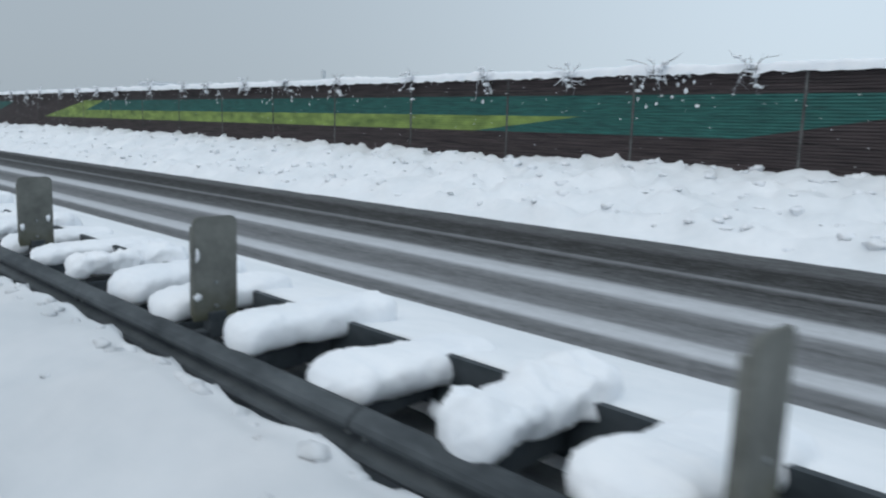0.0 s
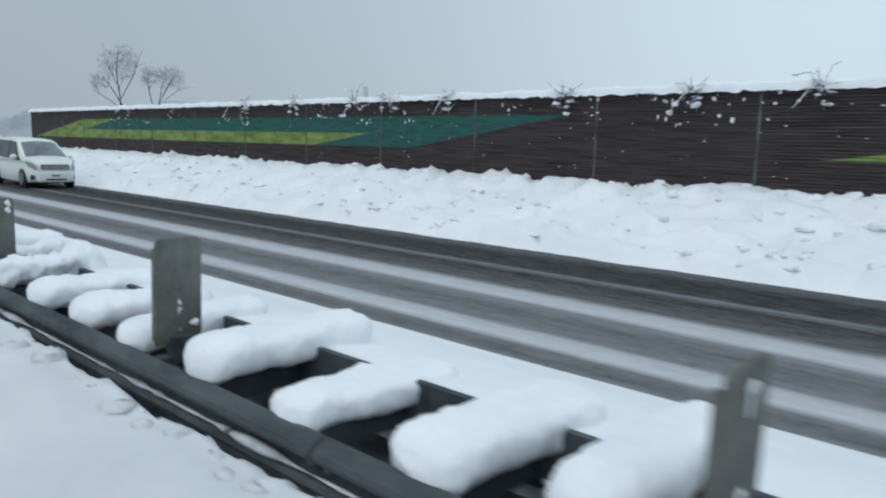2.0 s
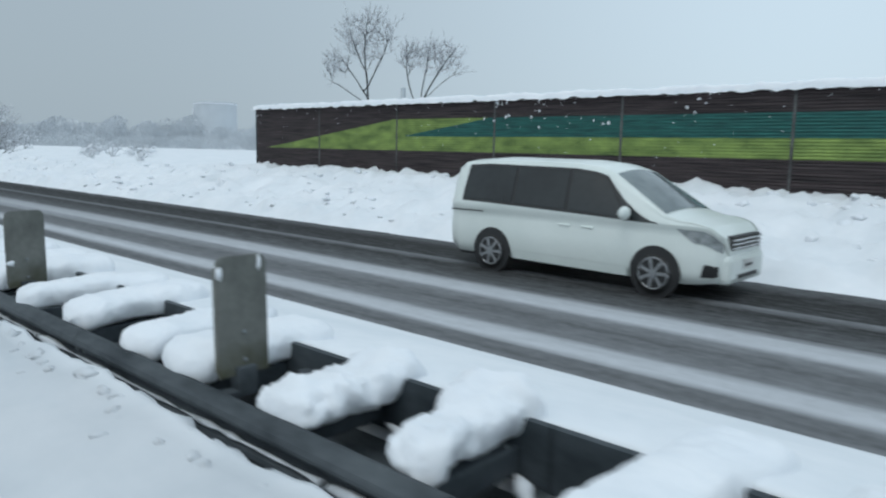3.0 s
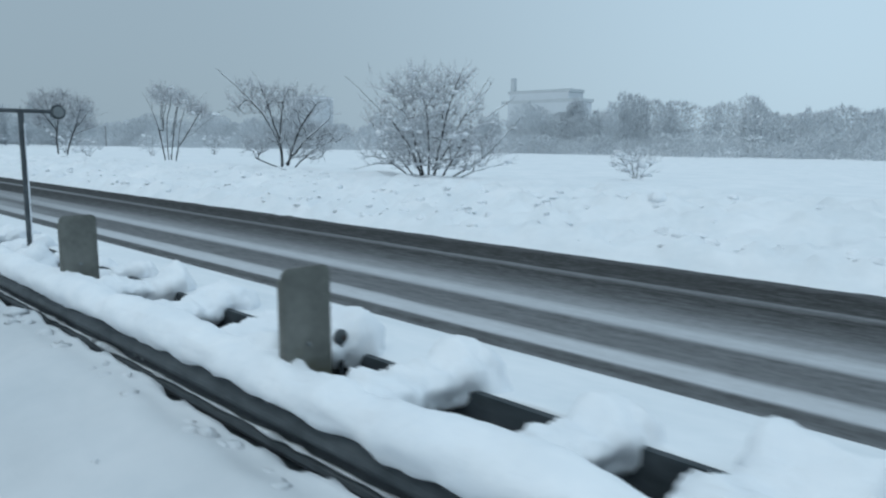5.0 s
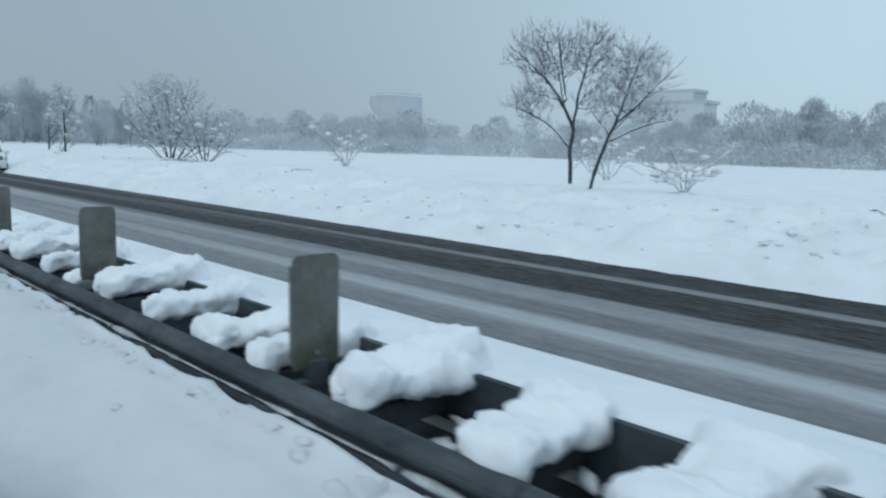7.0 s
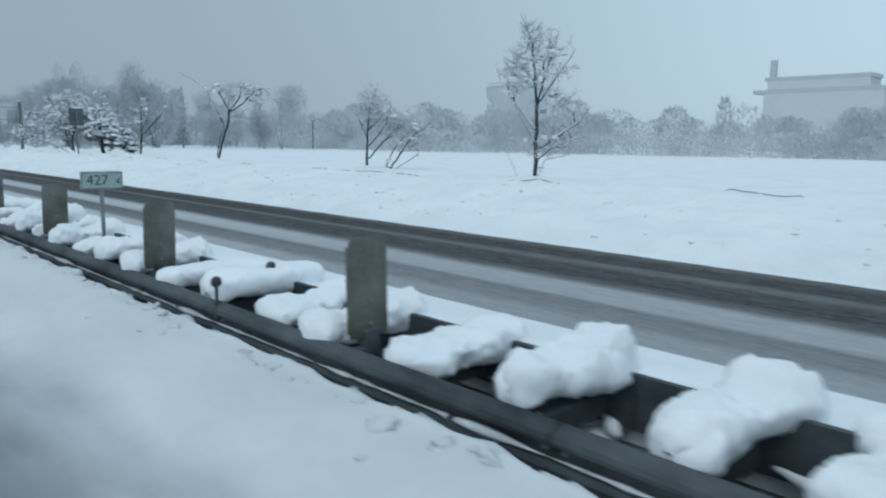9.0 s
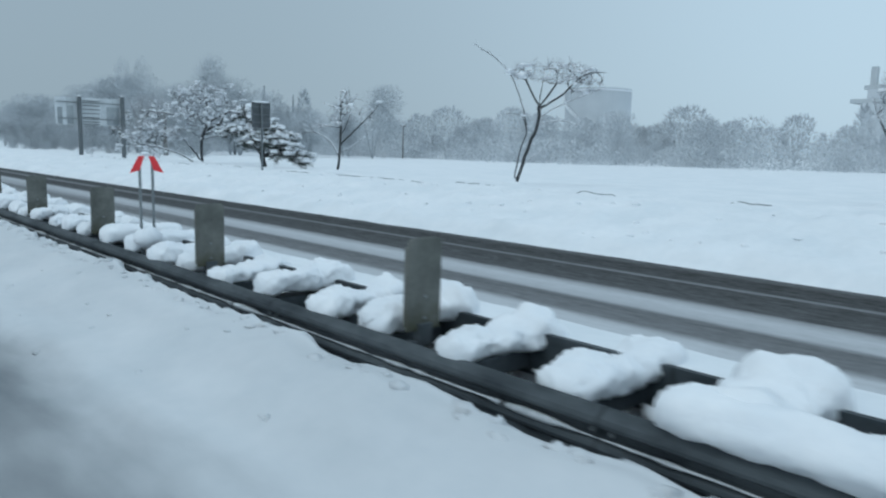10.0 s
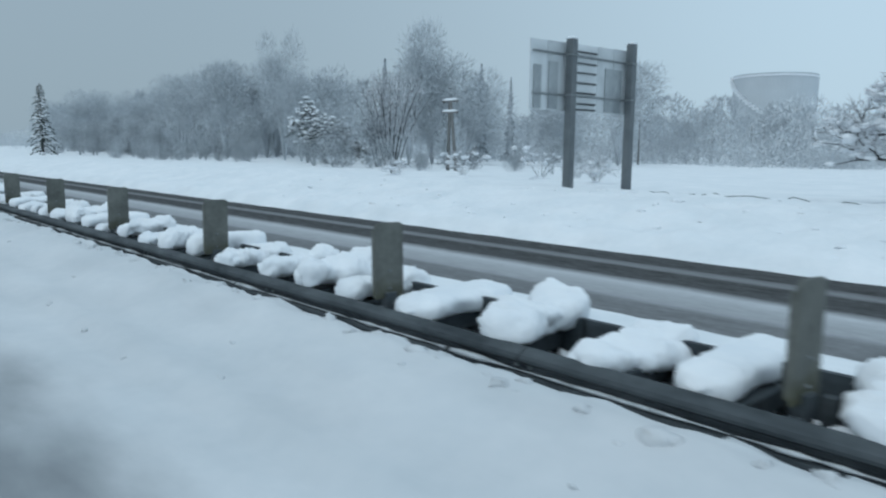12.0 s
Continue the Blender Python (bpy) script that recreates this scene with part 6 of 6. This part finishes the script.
# far storage tank and far block, cladding paled to paint in the haze
PALEWALL = material("hazed_cladding", (0.57, 0.60, 0.63), (0.61, 0.64, 0.67), 0.3, 0.9, 0.05, 2.0, spec=0.0)
PALEDARK = material("hazed_trim", (0.49, 0.52, 0.54), (0.53, 0.56, 0.58), 0.3, 0.9, 0.05, 2.0, spec=0.0)
TANKWALL = material("hazed_grey_tank", (0.54, 0.57, 0.60), (0.59, 0.62, 0.65), 0.3, 0.9, 0.05, 2.0, spec=0.0)
g = thing("storage_tank", pose(-357.2, 164.5, 0), "huge pale round storage tank, faint with painted haze", "tank")
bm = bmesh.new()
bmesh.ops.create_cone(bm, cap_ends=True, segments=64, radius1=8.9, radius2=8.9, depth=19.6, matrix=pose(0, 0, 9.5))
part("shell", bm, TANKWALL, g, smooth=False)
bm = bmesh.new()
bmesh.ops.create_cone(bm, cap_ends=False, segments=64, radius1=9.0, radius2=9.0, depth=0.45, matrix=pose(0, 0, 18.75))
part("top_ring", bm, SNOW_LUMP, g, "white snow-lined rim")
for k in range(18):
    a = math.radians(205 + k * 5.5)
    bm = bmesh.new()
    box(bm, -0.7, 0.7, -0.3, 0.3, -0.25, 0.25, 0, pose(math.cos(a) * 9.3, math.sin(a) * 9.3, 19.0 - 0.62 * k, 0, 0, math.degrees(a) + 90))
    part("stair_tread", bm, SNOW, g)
g = thing("far_block", pose(-296, 230.2, 0), "wide pale building with a chimney, faint with painted haze", "building")
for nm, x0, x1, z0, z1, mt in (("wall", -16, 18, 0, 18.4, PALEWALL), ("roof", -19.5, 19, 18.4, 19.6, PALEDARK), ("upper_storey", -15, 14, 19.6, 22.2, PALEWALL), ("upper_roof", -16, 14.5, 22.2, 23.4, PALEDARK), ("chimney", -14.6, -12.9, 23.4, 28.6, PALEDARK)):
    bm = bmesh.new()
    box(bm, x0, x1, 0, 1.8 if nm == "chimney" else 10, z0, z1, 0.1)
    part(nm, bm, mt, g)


# ---------------------------------------------------------------- minivans in the far lane
PAINT = material("white_car_paint", (0.66, 0.71, 0.68), (0.78, 0.82, 0.79), 1.0, 0.25, 0.02, 40.0)
GLASS = material("dark_car_glass", (0.012, 0.015, 0.017), (0.030, 0.036, 0.038), 1.0, 0.08, 0.0, 10.0, spec=0.5)
SCREEN = material("pale_windscreen_glass", (0.07, 0.09, 0.095), (0.22, 0.26, 0.265), 1.0, 0.08, 0.0, 5.0)
RUBBER = material("wet_tyre_rubber", (0.012, 0.012, 0.012), (0.03, 0.03, 0.03), 8.0, 0.7, 0.3, 60.0)
RIM = material("alloy_wheel", (0.30, 0.31, 0.32), (0.45, 0.46, 0.47), 5.0, 0.35, 0.05, 40.0, 0.8)
LAMP = material("headlamp_glass", (0.10, 0.115, 0.12), (0.42, 0.45, 0.46), 9.0, 0.15, 0.0, 30.0)
CHROME = material("chrome_bars", (0.4, 0.41, 0.42), (0.55, 0.56, 0.57), 5.0, 0.2, 0.0, 30.0, 0.9)
TRIM = plain("black_trim", (0.02, 0.02, 0.021), 0.5)


def lerp_table(tab, x):
    for (a, va), (b, vb) in zip(tab, tab[1:]):
        if x <= b:
            u = max(0.0, (x - a) / (b - a))
            return va + (vb - va) * u
    return tab[-1][1]


def minivan(x, y, length, height, wheelbase, boxy, label):
    """A van heading along +x, its middle at x."""
    g = thing("minivan", pose(x, y, 0), label, "car", "white minivans in the far lane")
    L, half = length / 2, 0.84
    front_axle, rear_axle = L - 0.92, L - 0.92 - wheelbase
    belt = 1.0 if boxy else 0.97
    # upper outline and bonnet
    cowl = 1.17 if boxy else 1.12
    top = [(-L, 0.95), (-L + 0.03, height - 0.42), (-L + 0.10, height - 0.14), (-L + 0.26, height - 0.04), (-L + 0.8, height), (0.05, height - 0.01), (0.42, height - 0.05), (0.68, height - 0.13),
           (L - 0.84, cowl), (L - 0.48, cowl - 0.09), (L - 0.22, cowl - 0.17), (L - 0.08, cowl - 0.29), (L - 0.02, 0.66), (L, 0.50)]
    bottom = [(-L, 0.42), (-L + 0.25, 0.26), (L - 0.5, 0.22), (L - 0.12, 0.26), (L, 0.42)]
    plan = [(-L, 0.70), (-L + 0.06, 0.78), (-L + 0.25, 0.825), (0, half), (L - 0.75, half), (L - 0.35, 0.80), (L - 0.14, 0.71), (L - 0.04, 0.60), (L, 0.52)]

    def skin(xx, s, out=0.0):
        """A point of the body: s 0 sill, 0.5 belt, 0.9 roof edge, 1 centre line."""
        zt, zb, w = lerp_table(top, xx), lerp_table(bottom, xx), lerp_table(plan, xx) + out
        zbelt = min(belt, zt - 0.03)
        if s < 0.5:
            u = s / 0.5
            return (xx, -w * (0.955 + 0.045 * math.sin(math.pi * min(1, u * 1.15))), zb + (zbelt - zb) * u)
        if s < 0.9:
            u = (s - 0.5) / 0.4
            tuck = 0.17 * min(1.0, max(0.0, (zt - belt) / 0.75))
            return (xx, -(w - tuck * u ** 1.3 - 0.015 * u), zbelt + (zt - 0.06 - zbelt) * u if zt - zbelt > 0.1 else zbelt + (zt - zbelt) * u * 0.6)
        u = (s - 0.9) / 0.1
        tuck = 0.185 * min(1.0, max(0.0, (zt - belt) / 0.75))
        zedge = zt - 0.06 if zt - zbelt > 0.1 else zbelt + (zt - zbelt) * 0.6
        return (xx, -(w - tuck) * (1 - u), zedge + (zt + out - zedge) * math.sin(u * math.pi / 2))

    def patch(nm, corner, mat, parent, label="", nx=10, ns=6, out=0.010, side=-1):
        """A panel laid on the body between four (x, s) corners."""
        (xa, sa), (xb, sb), (xc, sc), (xd, sd) = corner
        v, f = [], []
        for i in range(nx + 1):
            u = i / nx
            for j in range(ns + 1):
                t = j / ns
                xx = (xa + (xb - xa) * u) * (1 - t) + (xd + (xc - xd) * u) * t
                s = (sa + (sb - sa) * u) * (1 - t) + (sd + (sc - sd) * u) * t
                p = skin(xx, s, out)
                v.append((p[0], p[1] * -side, p[2]))
        for i in range(nx):
            for j in range(ns):
                a = i * (ns + 1) + j
                q = (a, a + ns + 1, a + ns + 2, a + 1)
                f.append(q if side < 0 else q[::-1])
        me = bpy.data.meshes.new(nm)
        me.from_pydata(v, [], f)
        me.materials.append(mat)
        me.polygons.foreach_set("use_smooth", [True] * len(f))
        me.update()
        return child(nm, me, parent, label)

    # body shell
    xs = sorted(set([-L + 2 * L * k / 56 for k in range(57)] + [t[0] for t in top] + [t[0] for t in plan]))
    ss = [0, 0.1, 0.2, 0.3, 0.4, 0.47, 0.5, 0.56, 0.65, 0.75, 0.84, 0.9, 0.915, 0.935, 0.96, 1.0]
    v, f = [], []
    ring = len(ss) * 2 - 1
    for xx in xs:
        left = [skin(xx, s) for s in ss]
        v += left + [(p[0], -p[1], p[2]) for p in reversed(left[:-1])]
    for i in range(len(xs) - 1):
        for j in range(ring):
            a, b = i * ring + j, i * ring + (j + 1) % ring
            f.append((a, a + ring, b + ring, b))
    f += [tuple(range(ring)), tuple((len(xs) - 1) * ring + j for j in range(ring))[::-1]]
    me = bpy.data.meshes.new("body")
    me.from_pydata(v, [], f)
    me.materials.append(PAINT)
    me.polygons.foreach_set("use_smooth", [True] * len(f))
    me.update()
    body = child("body", me, g, "glossy white body, a little dirty")
    for side in (-1, 1):
        fr = 0.62
        patch("window_band", [(-L + 0.30, 0.56), (L - 0.88, 0.505), (fr - 0.02, 0.865), (-L + 0.36, 0.875)], TRIM, g, "black pillars round the side windows", nx=28, side=side, out=0.004)
        patch("rear_side_window", [(-L + 0.33, 0.58), (-L + 1.35, 0.565), (-L + 1.35, 0.855), (-L + 0.40, 0.855)], GLASS, g, "dark tinted glass", side=side)
        patch("door_window", [(-L + 1.40, 0.565), (-L + 2.35, 0.55), (-L + 2.35, 0.855), (-L + 1.40, 0.855)], GLASS, g, "dark tinted glass", side=side)
        patch("door_window", [(-L + 2.41, 0.55), (fr + 0.42, 0.53), (fr + 0.02, 0.84), (-L + 2.41, 0.855)], GLASS, g, "dark glass", side=side)
        patch("quarter_window", [(fr + 0.47, 0.53), (L - 0.92, 0.52), (fr + 0.42, 0.70), (fr + 0.12, 0.80)], GLASS, g, "dark glass", nx=5, side=side)
        patch("sill", [(rear_axle + 0.42, 0.0), (front_axle - 0.42, 0.0), (front_axle - 0.42, 0.08), (rear_axle + 0.42, 0.08)], PAINT, g, out=0.02, side=side)
        patch("headlamp", [(L - 0.40, 0.36), (L - 0.07, 0.345), (L - 0.07, 0.46), (L - 0.66, 0.47)], LAMP, g, "clear headlamp with dark surround", side=side, out=0.012)
        patch("tail_lamp", [(-L + 0.004, 0.42), (-L + 0.03, 0.42), (-L + 0.03, 0.78), (-L + 0.004, 0.78)], plain("tail_lamp_red", (0.35, 0.02, 0.02), 0.3), g, "red tail lamp", nx=3, side=side)
        patch("fog_lamp_pocket", [(L - 0.30, 0.06), (L - 0.10, 0.06), (L - 0.10, 0.18), (L - 0.26, 0.18)], TRIM, g, nx=4, side=side)
        for hx in (-L + 2.35, -L + 2.75):
            bm = bmesh.new()
            yy = skin(hx, 0.44)[1]
            box(bm, hx - 0.10, hx + 0.10, yy - 0.03, yy + 0.005, belt - 0.16, belt - 0.125, 0.01)
            if side > 0:
                bmesh.ops.scale(bm, vec=(1, -1, 1), verts=bm.verts)
                bmesh.ops.reverse_faces(bm, faces=bm.faces)
            part("door_handle", bm, PAINT, g)
        bm = bmesh.new()
        bmesh.ops.create_uvsphere(bm, u_segments=16, v_segments=10, radius=1, matrix=pose(fr + 0.42, side * 0.97, belt + 0.12) @ Matrix.Diagonal((0.07, 0.13, 0.10, 1)))
        part("wing_mirror", bm, PAINT, g, "white wing mirror", True)
        bm = bmesh.new()
        box(bm, fr + 0.39, fr + 0.45, side * 0.90 - 0.08, side * 0.90 + 0.08, belt + 0.02, belt + 0.06, 0.01)
        part("mirror_arm", bm, TRIM, g)
        bm = bmesh.new()
        yy = side * 0.845
        box(bm, -L + 0.12, -L + 0.78, yy - 0.006, yy + 0.006, belt - 0.055, belt - 0.035)
        part("door_rail", bm, TRIM, g)
        for ax in (front_axle, rear_axle):
            bm = bmesh.new()
            bmesh.ops.create_cone(bm, cap_ends=True, segments=36, radius1=0.365, radius2=0.365, depth=0.06, matrix=pose(ax, side * 0.822, 0.34, 90, 0, 0))
            part("wheel_arch", bm, TRIM, g, "dark wheel opening")
            bm = bmesh.new()
            bmesh.ops.create_cone(bm, cap_ends=True, segments=36, radius1=0.312, radius2=0.312, depth=0.20, matrix=pose(ax, side * 0.765, 0.312, 90, 0, 0))
            bmesh.ops.bevel(bm, geom=[e for e in bm.edges if abs(e.verts[0].co.y - e.verts[1].co.y) < 1e-4], offset=0.035, segments=3, affect="EDGES")
            wh = part("wheel", bm, RUBBER, g, "dark wet tyre", True)
            bm = bmesh.new()
            bmesh.ops.create_cone(bm, cap_ends=True, segments=32, radius1=0.215, radius2=0.215, depth=0.02, matrix=pose(ax, side * 0.866, 0.325, 90, 0, 0))
            part("hub_recess", bm, TRIM, wh)
            bm = bmesh.new()
            for k in range(7):
                box(bm, 0.03, 0.205, -0.012, 0.012, -0.022, 0.022, 0.005, pose(ax, side * 0.880, 0.325, 0, 0, 0) @ Matrix.Rotation(k * 2 * math.pi / 7, 4, "Y"))
            bmesh.ops.create_cone(bm, cap_ends=True, segments=20, radius1=0.05, radius2=0.045, depth=0.03, matrix=pose(ax, side * 0.882, 0.325, 90, 0, 0))
            part("rim_spokes", bm, RIM, wh, "alloy spokes")
            bm = bmesh.new()
            ringpts = [Vector((ax + math.cos(a) * 0.215, side * 0.876, 0.325 + math.sin(a) * 0.215)) for a in [2 * math.pi * k / 32 for k in range(33)]]
            tube(bm, ringpts, [0.014] * 33, 6)
            part("rim_ring", bm, RIM, wh, "", True)
    # windscreen, rear window, grille
    wx0, wx1 = 0.70, L - 0.86
    for nm, xa, xb, mt in (("windscreen", wx0, wx1, SCREEN), ("rear_window", -L + 0.032, -L + 0.10, GLASS)):
        vv, ff = [], []
        for i in range(9):
            xx = xa + (xb - xa) * i / 8
            for j in range(9):
                p = skin(xx, 0.912 + 0.088 * min(1, j / 4) if j <= 4 else 0.912 + 0.088 * (8 - j) / 4, 0.008)
                vv.append((p[0] + 0.006, p[1] if j <= 4 else -p[1], p[2]))
        for i in range(8):
            for j in range(8):
                a = i * 9 + j
                ff.append((a, a + 9, a + 10, a + 1))
        me = bpy.data.meshes.new(nm)
        me.from_pydata(vv, [], ff)
        me.materials.append(mt)
        me.polygons.foreach_set("use_smooth", [True] * len(ff))
        me.update()
        child(nm, me, g, "glass reflecting the pale sky")
    bm = bmesh.new()
    box(bm, L - 0.14, L - 0.004, -0.48, 0.48, 0.69, 0.885, 0.02)
    gr = part("grille", bm, TRIM, g)
    for k in range(3 if boxy else 1):
        bm = bmesh.new()
        z = 0.725 + 0.055 * k + (0 if boxy else 0.06)
        box(bm, L - 0.008, L + 0.014, -0.5, 0.5, z - 0.013, z + 0.013, 0.004)
        part("grille_bar", bm, CHROME, gr, "bright bar")
    bm = bmesh.new()
    box(bm, L - 0.12, L + 0.036, -0.36, 0.36, 0.31, 0.375, 0.015)
    part("lower_intake", bm, TRIM, g)
    bm = bmesh.new()
    box(bm, L - 0.24, L + 0.03, -0.62, 0.62, 0.235, 0.64, 0.08)
    part("bumper", bm, PAINT, g)
    bm = bmesh.new()
    box(bm, L + 0.031, L + 0.04, -0.17, 0.17, 0.43, 0.56, 0.003)
    pl = part("number_plate", bm, plain("plate_white", (0.6, 0.6, 0.58)), g, "plain white plate")
    bm = bmesh.new()
    box(bm, L + 0.0405, L + 0.042, -0.12, 0.12, 0.46, 0.50)
    part("plate_bar", bm, TRIM, pl)
    bm = bmesh.new()
    box(bm, -L + 0.2, L - 0.3, -0.72, 0.72, 0.20, 0.36, 0.03)
    part("underbody", bm, TRIM, g)
    return g


minivan(-74.0, 7.55, 4.77, 1.84, 2.86, True, "white boxy minivan on the wet far lane")
minivan(-211.2, 7.6, 4.35, 1.70, 2.74, False, "white rounded minivan on the slushy far lane")
